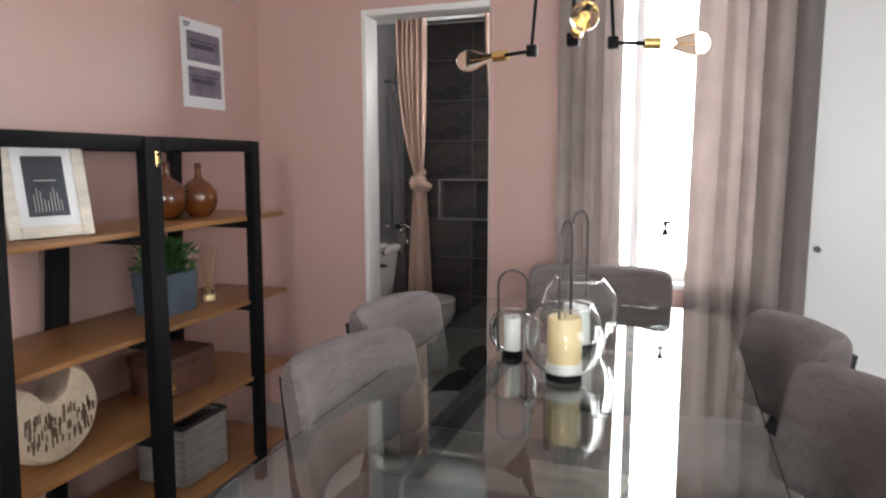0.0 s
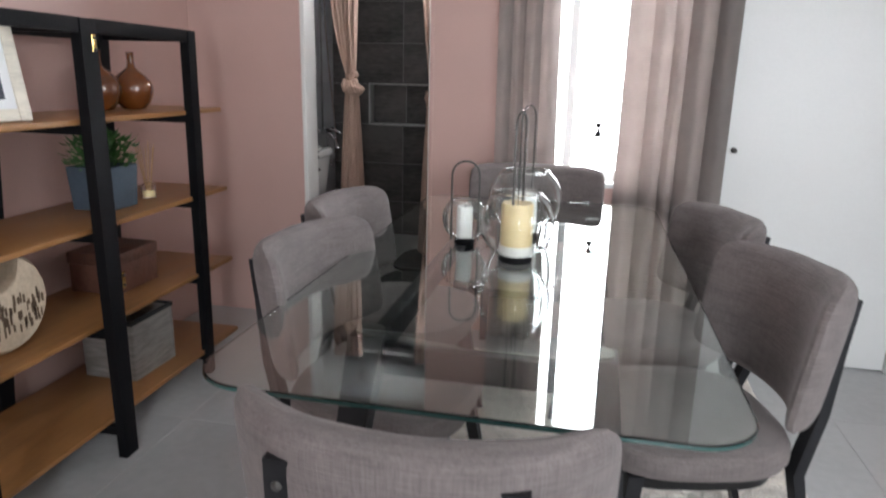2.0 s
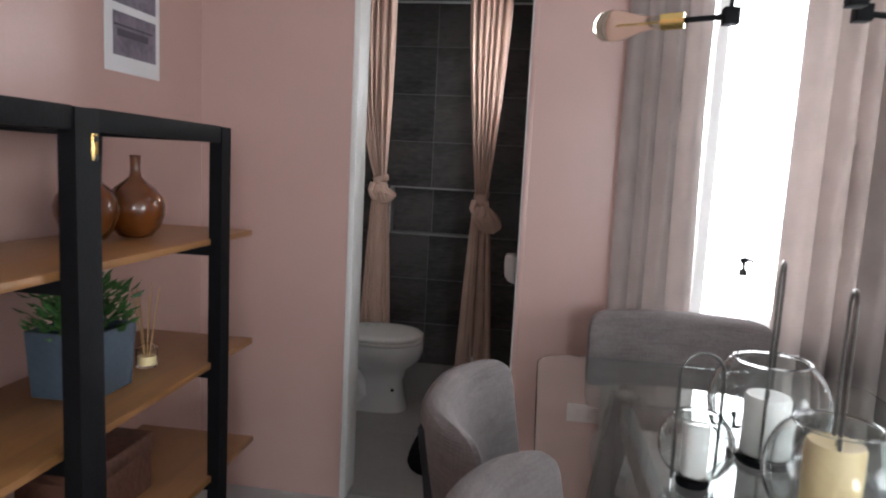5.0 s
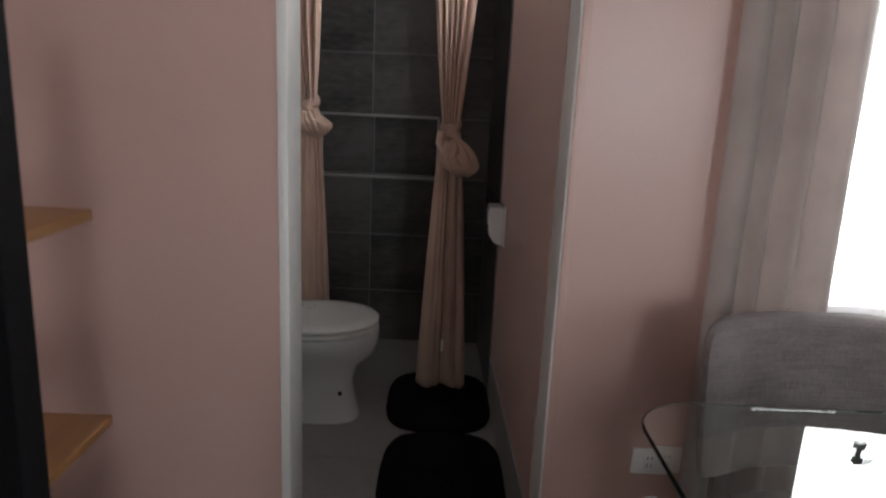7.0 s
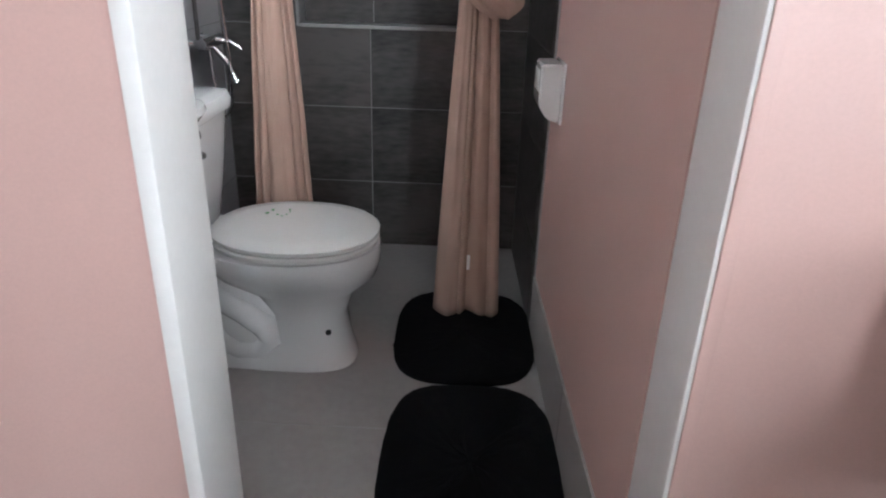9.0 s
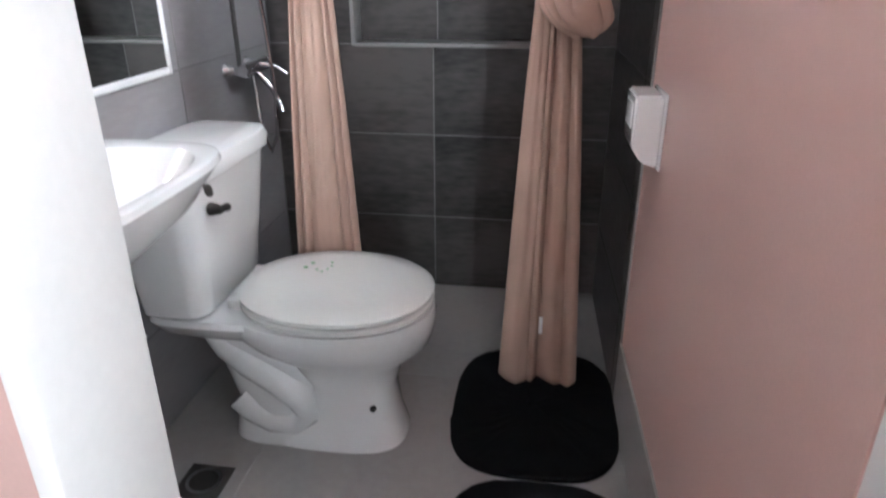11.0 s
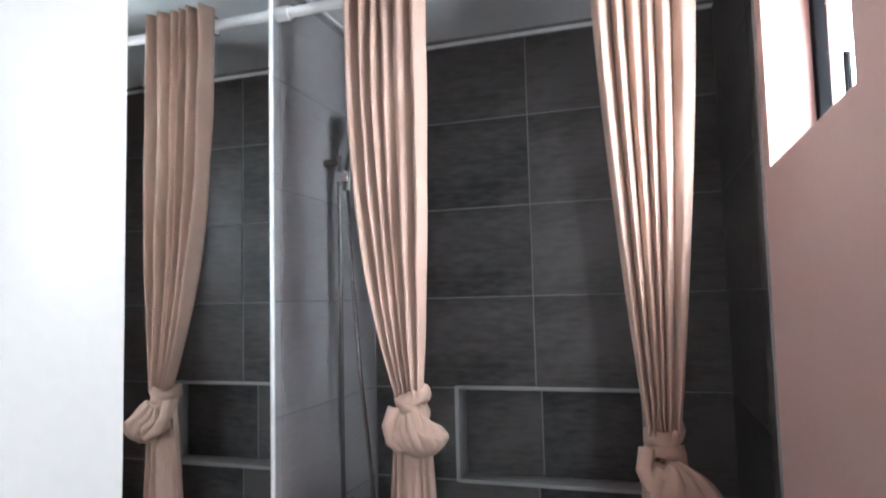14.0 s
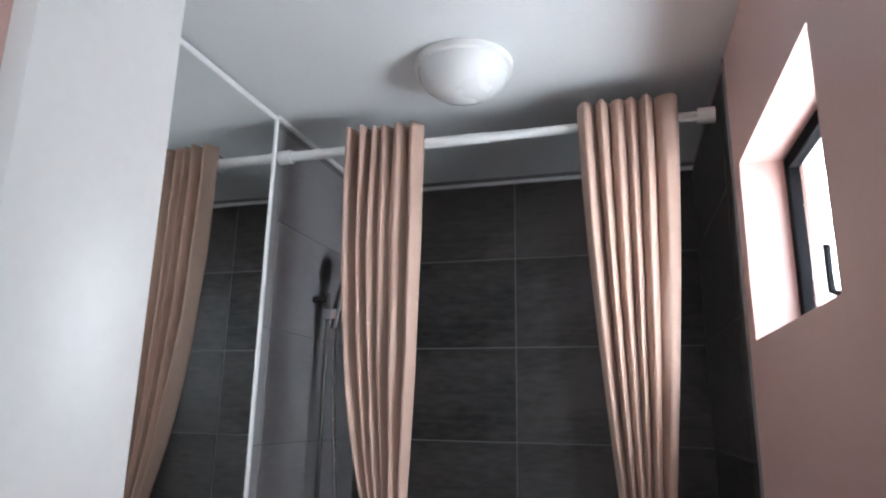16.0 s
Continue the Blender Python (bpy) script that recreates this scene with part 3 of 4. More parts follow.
# ---- candle lanterns ----
def lantern(at, r, hole, cr, ch, wax, hoop_h, hoop_w, turn, label):
    t = thing("candle_lantern", label, "lantern", "candle lanterns", at, turn)
    base = r * .42
    part("base", lathe(bmesh.new(), [(base * 1.02, 0), (base * 1.08, .006), (base * 1.02, .014), (base * .9, .016)], 32), BLACK, t, "black metal base")
    prof, n = [], 22
    zc = .016 + r * .92
    for i in range(n + 1):
        a = -math.acos(base * .9 / r) + (math.acos(base * .9 / r) + math.acos(hole / r)) * i / n
        prof.append((r * math.cos(a), zc + r * math.sin(a)))
    inner = [(q - .004, z) for q, z in prof[::-1]]
    rim = [(hole - .002 + .0035 * math.cos(radians(a)), prof[-1][1] + .0035 * math.sin(radians(a))) for a in range(0, 361, 45)]
    bowl = part("bowl", lathe(bmesh.new(), prof + inner, 48, cap=False), GLASS, t, "clear round glass bowl")
    bowl.visible_shadow = False
    rim_ob = part("rim", lathe(bmesh.new(), rim, 48, cap=False), GLASS, bowl)
    rim_ob.visible_shadow = False
    part("plate", lathe(bmesh.new(), [(base * .8, .0165), (base * .8, .021), (base * .7, .022)], 28), BLACK, t)
    candle = part("candle", lathe(bmesh.new(), [(cr * .98, .0225), (cr, .026), (cr, .0225 + ch - .006), (cr * .93, .0225 + ch), (cr * .5, .0225 + ch - .006), (.002, .0225 + ch - .007)], 28), wax, t)
    part("wick", tube(bmesh.new(), [(0, 0, .0225 + ch - .008), (.002, 0, .0225 + ch + .006)], .0012, 6), DARKIN, candle)
    pts = [(-hoop_w, 0, .012)] + [(-hoop_w, 0, .012 + (hoop_h - hoop_w) * k / 6) for k in range(1, 7)]
    pts += [(-hoop_w * math.cos(radians(a)), 0, hoop_h - hoop_w + .012 + hoop_w * math.sin(radians(a))) for a in range(15, 180, 15)]
    pts += [(hoop_w, 0, .012 + (hoop_h - hoop_w) * k / 6) for k in range(6, -1, -1)]
    part("handle", tube(bmesh.new(), pts, .0034, 8), STEEL, t, "thin dark metal hoop handle")
    return t


lantern((1.046, -3.05, TZ), .07, .045, .024, .095, WAXW, .245, .042, 12, "small glass globe lantern with white candle")
big = lantern((1.222, -3.205, TZ), .106, .066, .045, .145, WAXC, .405, .036, 74, "glass globe lantern with thick cream candle")
part("glass_cup", lathe(bmesh.new(), [(.0475, .0225), (.0475, .05), (.0455, .05), (.0455, .0235)], 28), WAXW, big)
lantern((1.216, -2.905, TZ), .118, .074, .045, .12, WAXW, .41, .044, 66, "large glass globe lantern with pale candle")

# ---- pendant lamp ----
lamp = thing("pendant_lamp", "black branching pendant lamp with clear filament bulbs", "pendant lamp", at=(1.19, -2.975, 0))
part("canopy", lathe(bmesh.new(), [(.07, HD - .03), (.075, HD - .01), (.075, HD)], 28), BLACK, lamp)
for (bx, byy, bz), (tx, ty, tz) in (((1.063, -2.917, 1.678), (.82, -2.842, 1.668)), ((1.297, -2.92, 1.687), (1.559, -2.875, 1.676)), ((1.211, -3.105, 1.67), (1.275, -3.345, 1.683))):
    b = Vector((bx - 1.19, byy + 2.975, bz))
    d = Vector((tx - bx, ty - byy, tz - bz)).normalized()
    part("rod", tube(bmesh.new(), [b, (b.x, b.y, HD - .9), (b.x * .4, b.y * .4, HD - .02)], .005, 8), BLACK, lamp)
    part("joint", boxm(b.x - .015, b.x + .015, b.y - .015, b.y + .015, b.z - .016, b.z + .016, .002), BLACK, lamp)
    part("arm", tube(bmesh.new(), [b + d * .012, b + d * .085], .006, 8), BLACK, lamp)
    part("socket", tube(bmesh.new(), [b + d * .085, b + d * .09, b + d * .105, b + d * .125, b + d * .13], .0165, 16), BRASS, lamp, "brass lamp socket")
    bulb = bmesh.new()
    lathe(bulb, [(.012, 0), (.013, .02), (.019, .045), (.029, .075), (.033, .098), (.029, .12), (.017, .134), (.003, .138)], 24)
    q = d.to_track_quat('Z', 'Y').to_matrix().to_4x4()
    bulb.transform(Matrix.Translation(b + d * .128) @ q)
    bo = part("bulb", bulb, AMBER, lamp, "clear filament bulb")
    bo.visible_shadow = False
    fil = bmesh.new()
    a, n_ = d.cross(Vector((0, 0, 1))).normalized(), d
    tube(fil, [b + n_ * .135 + a * .004, b + n_ * .17 + a * .006, b + n_ * .215 + a * .005, b + n_ * .22, b + n_ * .215 - a * .005, b + n_ * .17 - a * .006, b + n_ * .135 - a * .004], .0009, 5)
    part("filament", fil, BRASS, bo)

# ---- folding shelf ----
SHELF = pose(-.15, -2.598, 0, 0, 0, 1.2) @ pose(.165, 2.565, 0)


def on_shelf(x, y, z):
    return tuple(SHELF @ Vector((x, y, z)))


shelf = thing("ladder_shelf", "black framed folding shelf with honey oak boards", "shelf")
shelf.matrix_basis = SHELF
SX0, SX1, SZ = -.545, -.165, 1.438
posts = (-2.565, -3.14, -3.69)
feet = {posts[0]: (-.13, -.075), posts[1]: (-.07, -.125), posts[2]: (-.02, -.155)}
for y in posts:
    for top_x, foot_x in ((SX1, feet[y][0]), (SX0, SX0 - .005)):
        bm = bmesh.new()
        bar(bm, [(foot_x, y + feet[y][1], FZ + .002, .85), ((foot_x + top_x) / 2, y + feet[y][1] / 2, SZ / 2, 1), (top_x, y, SZ - .002, 1)], .036, .052 if y != posts[1] else .07)
        part("post", bm, BLACK, shelf)
    for z in (1.115, .774, .455, .122):
        k = z / SZ
        part("bearer", boxm(SX0, SX1 + (feet[y][0] - SX1) * (1 - k), y + feet[y][1] * (1 - k) - .014, y + feet[y][1] * (1 - k) + .014, z - .03, z + .001, .003), BLACK, shelf)
for x in (SX1, SX0):
    for a, b in zip(posts, posts[1:]):
        part("top_rail", boxm(x - .015, x + .015, b + .024, a - .024 if a != posts[1] else a - .035, SZ - .045, SZ, .003), BLACK, shelf)
for y in posts:
    part("side_rail", boxm(SX0 + .018, SX1 - .018, y - .014, y + .014, SZ - .043, SZ - .004, .003), BLACK, shelf)
for i, z in enumerate((1.135, .794, .475, .142)):
    k = 1 - z / SZ
    part("board", boxm(SX0 + .02, SX1 - .015 + .05 * k, -3.98, -2.335 - .01 * i, z - .018, z, .003), OAK, shelf, "honey oak veneer board")
for z in (1.325, .56):
    h = part("hinge", boxm(SX1 + .018 + .03 * (1 - z / SZ), SX1 + .022 + .03 * (1 - z / SZ), -3.138, -3.118, z + .01, z + .065, .001), BRASS, shelf, "small brass hinge")
    for zz in (z + .02, z + .055):
        bm = bmesh.new()
        bmesh.ops.create_uvsphere(bm, u_segments=8, v_segments=6, radius=.006, matrix=Matrix.Translation((SX1 + .022 + .03 * (1 - z / SZ), -3.127, zz)))
        part("screw", bm, STEEL, h)

B1, B2, B3, B4 = 1.135, .794, .475, .142


def bottle(at, s, label):
    prof = [(.028, 0), (.045, .004), (.066, .03), (.079, .066), (.081, .09), (.074, .115), (.055, .14), (.032, .158), (.017, .172), (.0135, .19), (.0145, .228), (.0165, .232), (.011, .231), (.0095, .19), (.02, .165)]
    return solo("vase", lathe(bmesh.new(), [(r * s, z * s) for r, z in prof], 40), VASE, label, "vase", at=at, group="amber vases on the shelf")


bottle((-.325, -2.715, B1 + .001), .92, "glossy amber-brown bottle vase on the top board")
bottle((-.375, -2.835, B1 + .001), .94, "glossy amber-brown bottle vase behind the post")


def open_box(parent, w, d, h, t, outer, inner_m, taper=1.0):
    for nm, (x0, x1, y0, y1) in (("side", (-w / 2, w / 2, -d / 2, -d / 2 + t)), ("side", (-w / 2, w / 2, d / 2 - t, d / 2)), ("side", (-w / 2, -w / 2 + t, -d / 2 + t, d / 2 - t)), ("side", (w / 2 - t, w / 2, -d / 2 + t, d / 2 - t))):
        bm = boxm(x0, x1, y0, y1, 0, h, .003)
        for v in bm.verts:
            k = taper + (1 - taper) * v.co.z / h
            v.co.x *= k
            v.co.y *= k
        part(nm, bm, outer, parent)
    part("bottom", boxm((-w / 2 + t) * taper, (w / 2 - t) * taper, (-d / 2 + t) * taper, (d / 2 - t) * taper, .001, .008), inner_m, parent)


pot = thing("planter", "slate-blue square planter with a bushy green plant", "planter", at=on_shelf(-.335, -2.905, B2 + .001))
open_box(pot, .165, .17, .155, .010, SLATE, SOIL, .9)
part("soil", boxm(-.071, .071, -.074, .074, .115, .13), SOIL, pot)
bm = bmesh.new()
rnd = random.Random(4)
for i in range(620):
    a, rr, hgt = rnd.uniform(0, 6.283), min(abs(rnd.gauss(0, .045)), .105), rnd.uniform(.02, .135)
    base = Vector((rr * math.cos(a), rr * math.sin(a), .13 + hgt * (1 - (rr / .16) ** 2 * .6)))
    d = Vector((math.cos(a) * (.4 + rr * 6), math.sin(a) * (.4 + rr * 6), rnd.uniform(.2, 1.0))).normalized()
    s = d.cross(Vector((rnd.uniform(-1, 1), rnd.uniform(-1, 1), 1))).normalized()
    ln, wd = rnd.uniform(.022, .045), rnd.uniform(.005, .009)
    nrm = d.cross(s) * .004
    vs = [bm.verts.new(p) for p in (base, base + d * ln * .5 + s * wd + nrm, base + d * ln, base + d * ln * .5 - s * wd + nrm)]
    bm.faces.new(vs)
part("foliage", bm, LEAF, pot, "dense small green leaves", smooth=False)

dif = thing("reed_diffuser", "small glass reed diffuser with thin sticks", "reed diffuser", at=on_shelf(-.30, -2.70, B2 + .001))
v = part("bottle", lathe(bmesh.new(), [(.026, 0), (.028, .004), (.028, .05), (.012, .062), (.012, .075), (.009, .075), (.009, .06), (.024, .048), (.024, .006)], 20), GLASS, dif)
v.visible_shadow = False
part("oil", lathe(bmesh.new(), [(.0235, .0065), (.0235, .03)], 20), WAXC, dif)
for i in range(7):
    a = i * .9
    part("reed", tube(bmesh.new(), [(0.004 * math.cos(a), .004 * math.sin(a), .01), (.035 * math.cos(a), .035 * math.sin(a), .20 + .01 * (i % 3))], .0017, 5), REED, dif)

bx = thing("storage_box", "dark brown leather-look lidded box", "box", at=on_shelf(-.37, -2.85, B3 + .001))
part("body", boxm(-.10, .10, -.12, .12, 0, .11, .005), BROWN, bx)
part("lid", boxm(-.105, .105, -.125, .125, .108, .155, .007), BROWN, bx)
gb = thing("storage_box", "open grey woven box with dark rim", "box", at=on_shelf(-.33, -2.86, B4 + .001))
open_box(gb, .22, .25, .23, .010, GREYBOX, DARKIN)
for a in ((-.113, .113, -.128, -.116), (-.113, .113, .116, .128), (-.113, -.101, -.116, .116), (.101, .113, -.116, .116)):
    part("rim", boxm(*a, .222, .238, .002), DARKIN, gb)
# Dark slab over the bottom gives the box its dark interior.
part("lining", boxm(-.099, .099, -.114, .114, .009, .05), DARKIN, gb)

# carved crescent vase
cv = thing("carved_vase", "round cream ceramic vase with crescent mouth and carved band", "vase", at=on_shelf(-.27, -3.50, B3 + .001))
bm = bmesh.new()
R, n, wd = .152, 48, .055
rings = []
for i in range(n):
    a = 2 * math.pi * i / n
    y, z = R * math.sin(a), R * math.cos(a)
    zz = z
    if z > 0:
        cut = .105 - .062 * math.cos(min(1, abs(y + .02) / .075) * math.pi / 2)
        zz = min(z, cut) if abs(y + .02) < .075 else z
    rings.append((y, zz))
secs = []
for s in (-1, -.92, -.6, 0, .6, .92, 1):
    f = math.sqrt(max(0, 1 - abs(s) ** 2.4)) * .5 + .5 if abs(s) < 1 else .42
    secs.append([(s * wd, y * (f if s else 1) ** .35, R + .002 + max(zz * (f if s else 1) ** .35, -R)) for y, zz in rings])
ring_loft(bm, secs)
part("body", bm, STONE, cv)
rnd = random.Random(8)
# Carved strokes as dark bars on the surface; no recess is cut.
for i in range(85):
    y0, z0 = rnd.uniform(-.13, .12), rnd.uniform(.06, .15)
    if y0 ** 2 + (z0 - R) ** 2 > (R * .86) ** 2:
        continue
    part("carving", boxm(wd * .99, wd + .0015, y0, y0 + rnd.uniform(.004, .008), z0, z0 + rnd.uniform(.015, .035), .0006, 1), CARVE, cv)

# photo frame
pf = thing("photo_frame", "whitewashed wooden photo frame with dark print", "picture frame", at=(-.265, -3.45, B1 + .001), turn=80)
pf.matrix_basis = SHELF @ pose(-.255, -3.44, B1 + .003, -12, 0, 70)
fw, fh, b = .232, .30, .034
for a in ((-fw / 2, -fw / 2 + b, 0, fh), (fw / 2 - b, fw / 2, 0, fh), (-fw / 2 + b, fw / 2 - b, 0, b), (-fw / 2 + b, fw / 2 - b, fh - b, fh)):
    part("moulding", boxm(a[0], a[1], -.011, .011, a[2], a[3], .004), FRAMEW, pf)
part("mount", boxm(-fw / 2 + b, fw / 2 - b, -.004, .006, b, fh - b), PAPER, pf)
part("print", boxm(-.055, .055, -.0065, -.004, .062, fh - .062), PHOTO, pf, "dark photographic print")
for i in range(9):
    x = -.036 + i * .009
    part("pale_line", boxm(x - .001, x + .001, -.0072, -.0065, .075, .105 + .02 * math.sin(i * 1.3) + .02, 0), PALE, pf)
part("pale_line", boxm(-.03, .03, -.0072, -.0065, .165, .168), PALE, pf)
bm = boxm(-.03, .03, .012, .018, 0, .2, .001)
bmesh.ops.rotate(bm, verts=bm.verts, cent=(0, .012, .2), matrix=Matrix.Rotation(radians(30), 3, 'X'))
part("easel_back", bm, BROWN, pf)
small = thing("storage_box", "small dark box on the shelf's upper board", "box", at=on_shelf(-.4, -3.66, B1 + .001), turn=15)
part("body", boxm(-.05, .05, -.05, .05, 0, .075, .004), BROWN, small)
part("lid", boxm(-.053, .053, -.053, .053, .074, .09, .004), BROWN, small)

# poster, wall box and socket
po = thing("poster", "white paper poster with two grey-violet pictures", "poster", at=(XD, -2.325, 1.598))
sheet = bmesh.new()
box(sheet, .002, .0045, -.142, .142, 0, .385)
part("paper", sheet, PAPER, po, smooth=False)
part("picture", boxm(.005, .0055, -.108, .118, .205, .335), INK, po)
part("picture", boxm(.005, .0055, -.105, .118, .05, .18), INK, po)
for z in (.262, .108):
    part("picture_band", boxm(.0056, .006, -.085, .075, z, z + .022), DARKINK, po)
    part("picture_band", boxm(.0056, .006, -.10, .10, z + .03, z + .036), DARKINK, po)
for i in range(2):
    part("text_bar", boxm(.005, .0055, -.125, -.08 - i * .01, .362 - i * .012, .369 - i * .012), DARKINK, po)
wb = thing("wall_box", "small white plastic wall box above the poster", "wall box", at=(XD, -2.14, 2.12))
part("body", boxm(0, .035, -.06, .06, 0, .09, .006), PLASTIC, wb)
part("cover", boxm(.035, .04, -.045, .045, .015, .075, .003), PLASTIC, wb)
so = thing("power_socket", "white double wall socket near the floor", "socket", at=(.931, YD, .473))
part("plate", boxm(-.061, .061, -.008, 0, -.034, .034, .003), PLASTIC, so)
for x in (-.018, .024):
    o = part("outlet", boxm(x - .014, x + .014, -.0105, -.008, -.022, .022, .001), PLASTIC, so)
    # Dark blocks on the outlet's face stand in for the shade inside its slots.
    for z in (-.012, .008):
        for dx in (-.005, .005):
            part("slot", boxm(x + dx - .0012, x + dx + .0012, -.0112, -.0105, z, z + .007), DARKIN, o)

# ---- bathroom: toilet ----
wc = thing("toilet", "white ceramic close-coupled toilet with closed lid", "toilet", at=(XL + .018, -.855, FZ - .008))
bowl = bmesh.new()
ring_loft(bowl, [oval(.42, 0, 0, .195, .115, 40, 3.0), oval(.42, 0, .02, .192, .112, 40, 3.0), oval(.468, 0, .08, .128, .098, 40, 2.6), oval(.475, 0, .17, .112, .092, 40, 2.4),
                 oval(.462, 0, .235, .15, .108, 40, 2.2), oval(.44, 0, .29, .235, .155, 40, 2.1), oval(.43, 0, .335, .258, .182, 40, 2.1), oval(.425, 0, .365, .265, .19, 40, 2.1), oval(.425, 0, .383, .262, .188, 40, 2.1), oval(.425, 0, .388, .24, .165, 40, 2.1)])
part("bowl", bowl, CERAMIC, wc)
bm = bmesh.new()
ring_loft(bm, [[(x, y, z) for x, y, z in oval(.17, 0, z, rx, ry, 28, 5)] for z, rx, ry in ((.30, .12, .09), (.34, .15, .14), (.372, .155, .165), (.385, .15, .16))])
part("deck", bm, CERAMIC, wc)
bm = bmesh.new()
for k in (-1, 1):
    tube(bm, [(.15, k * .055, .32), (.18, k * .06, .27), (.235, k * .065, .225), (.30, k * .068, .185), (.355, k * .068, .14), (.375, k * .066, .095), (.34, k * .065, .06), (.28, k * .065, .058), (.225, k * .062, .085), (.19, k * .06, .12)], .042, 16, .04)
part("trapway", bm, CERAMIC, wc)
bm = bmesh.new()
ring_loft(bm, [oval(.30, 0, .0, .14, .11, 32, 3.4), oval(.30, 0, .12, .13, .085, 32, 3.0), oval(.26, 0, .25, .13, .085, 32, 3.0), oval(.2, 0, .33, .13, .1, 32, 3.0)])
part("pedestal", bm, CERAMIC, wc)
bm = bmesh.new()
ring_loft(bm, [oval(.45, 0, z, rx, ry, 44, 2.15) for z, rx, ry in ((.389, .225, .182), (.392, .232, .19), (.402, .235, .192), (.407, .23, .188))])
part("seat_ring", bm, SEAT, wc)
bm = bmesh.new()
ring_loft(bm, [oval(.45, 0, z, rx, ry, 44, 2.15) for z, rx, ry in ((.409, .225, .183), (.413, .234, .191), (.424, .236, .193), (.432, .225, .184), (.437, .18, .145), (.439, .08, .07))])
lid = part("lid", bm, SEAT, wc, "closed white toilet lid")
for y in (-.07, .07):
    part("hinge_cap", boxm(.205, .24, y - .022, y + .022, .386, .412, .006), SEAT, wc)
for k, (x, y, r0) in enumerate(((.352, .055, .006), (.362, .082, .005), (.385, .045, .004), (.40, .035, .0035), (.41, .05, .0035), (.415, .07, .0035), (.41, .09, .0035))):
    part("print_mark", lathe(bmesh.new(), [(r0, .437), (r0, .4402), (r0 * .5, .4404)], 10, (x, y)), GREEN, lid)
bm = bmesh.new()
ring_loft(bm, [oval(.105 + .012 * k, 0, z, .085 + .022 * k, .17 + .045 * k, 36, 5.5) for z, k in ((.386, -.4), (.40, .0), (.54, .5), (.675, .9), (.714, 1.0))])
part("tank", bm, CERAMIC, wc)
bm = bmesh.new()
ring_loft(bm, [oval(.12, 0, z, rx, ry, 36, 5.0) for z, rx, ry in ((.716, .112, .222), (.722, .12, .23), (.747, .122, .232), (.762, .114, .224), (.768, .09, .2))])
part("tank_lid", bm, CERAMIC, wc)
lever = bmesh.new()
lathe(lever, [(.014, 0), (.014, .008), (.009, FZ), (.006, .02)], 14)
bmesh.ops.rotate(lever, verts=lever.verts, matrix=Matrix.Rotation(radians(90), 3, 'Y'))
bmesh.ops.translate(lever, verts=lever.verts, vec=(.222, -.13, .655))
tube(lever, [(.24, -.13, .655), (.246, -.115, .653), (.244, -.095, .648)], .007, 8, .010)
part("flush_lever", lever, STEEL, wc, "dark chrome flush lever")
for s in (-1, 1):
    bm = bmesh.new()
    bmesh.ops.create_uvsphere(bm, u_segments=10, v_segments=6, radius=.009, matrix=Matrix.Translation((.545, s * .083, .13)))
    part("bolt_cap", bm, DARKIN, wc)

pipe = thing("water_pipe", "white supply pipe with valve beside the toilet", "pipe", at=(XL + .03, -1.10, 0))
part("pipe", tube(bmesh.new(), [(-.03, 0, .16), (.0, 0, .16), (.01, 0, .18), (.01, .01, .3), (.03, .06, .38)], .009, 10), PLASTIC, pipe)
part("valve", tube(bmesh.new(), [(-.01, 0, .16), (-.01, -.045, .155)], .013, 10), CHROME, pipe)

# ---- sink ----
sk = thing("wash_basin", "white ceramic wall-hung wash basin", "sink", at=(XL, -1.33, .028))
bm = bmesh.new()
rings = [oval(.10, 0, .60, .09, .08, 44, 3), oval(.13, 0, .66, .125, .15, 44, 3), oval(.165, 0, .73, .165, .235, 44, 3.2), oval(.18, 0, .785, .182, .275, 44, 3.6), oval(.185, 0, .80, .187, .282, 44, 3.8),
         oval(.185, 0, .812, .184, .279, 44, 3.8), oval(.185, 0, .815, .175, .27, 44, 3.8), oval(.20, 0, .811, .145, .235, 44, 3), oval(.205, 0, .77, .125, .20, 44, 2.6), oval(.205, 0, .72, .08, .13, 44, 2.4), oval(.205, 0, .70, .03, .03, 44, 2)]
ring_loft(bm, rings)
part("basin", bm, CERAMIC, sk)
part("drain_ring", lathe(bmesh.new(), [(.022, .7005), (.022, .7035), (.012, .7038)], 20, (.205, 0)), CHROME, sk)
bm = lathe(bmesh.new(), [(.012, 0), (.012, .003), (.006, .004)], 14)
bmesh.ops.rotate(bm, verts=bm.verts, matrix=Matrix.Rotation(radians(70), 3, 'Y'))
bmesh.ops.translate(bm, verts=bm.verts, vec=(.345, .16, .755))
part("overflow_cap", bm, STEEL, sk)
tap = bmesh.new()
lathe(tap, [(.024, .813), (.024, .82), (.018, .83), (.017, .90), (.012, .91)], 18, (.045, 0))
tube(tap, [(.045, 0, .875), (.10, 0, .885), (.15, 0, .875), (.155, 0, .855)], .011, 10)
part("tap", tap, CHROME, sk)

# ---- mirror ----
mi = thing("wall_mirror", "tall frameless mirror with white edge trim", "mirror", at=(XL, 0, 0))
my0, my1, mz0, mz1 = -1.70, -.655, .905, HB - .012
part("glass", boxm(.001, .010, my0 + .012, my1 - .012, mz0 + .016, mz1 - .012), SILVER, mi, smooth=False)
for a in ((my1 - .013, my1, mz0, mz1), (my0, my0 + .012, mz0, mz1)):
    part("trim", boxm(.0, .014, a[0], a[1], a[2], a[3], .003), WHITE, mi)
part("trim", boxm(0, .014, my0 + .012, my1 - .013, mz0, mz0 + .018, .003), WHITE, mi)
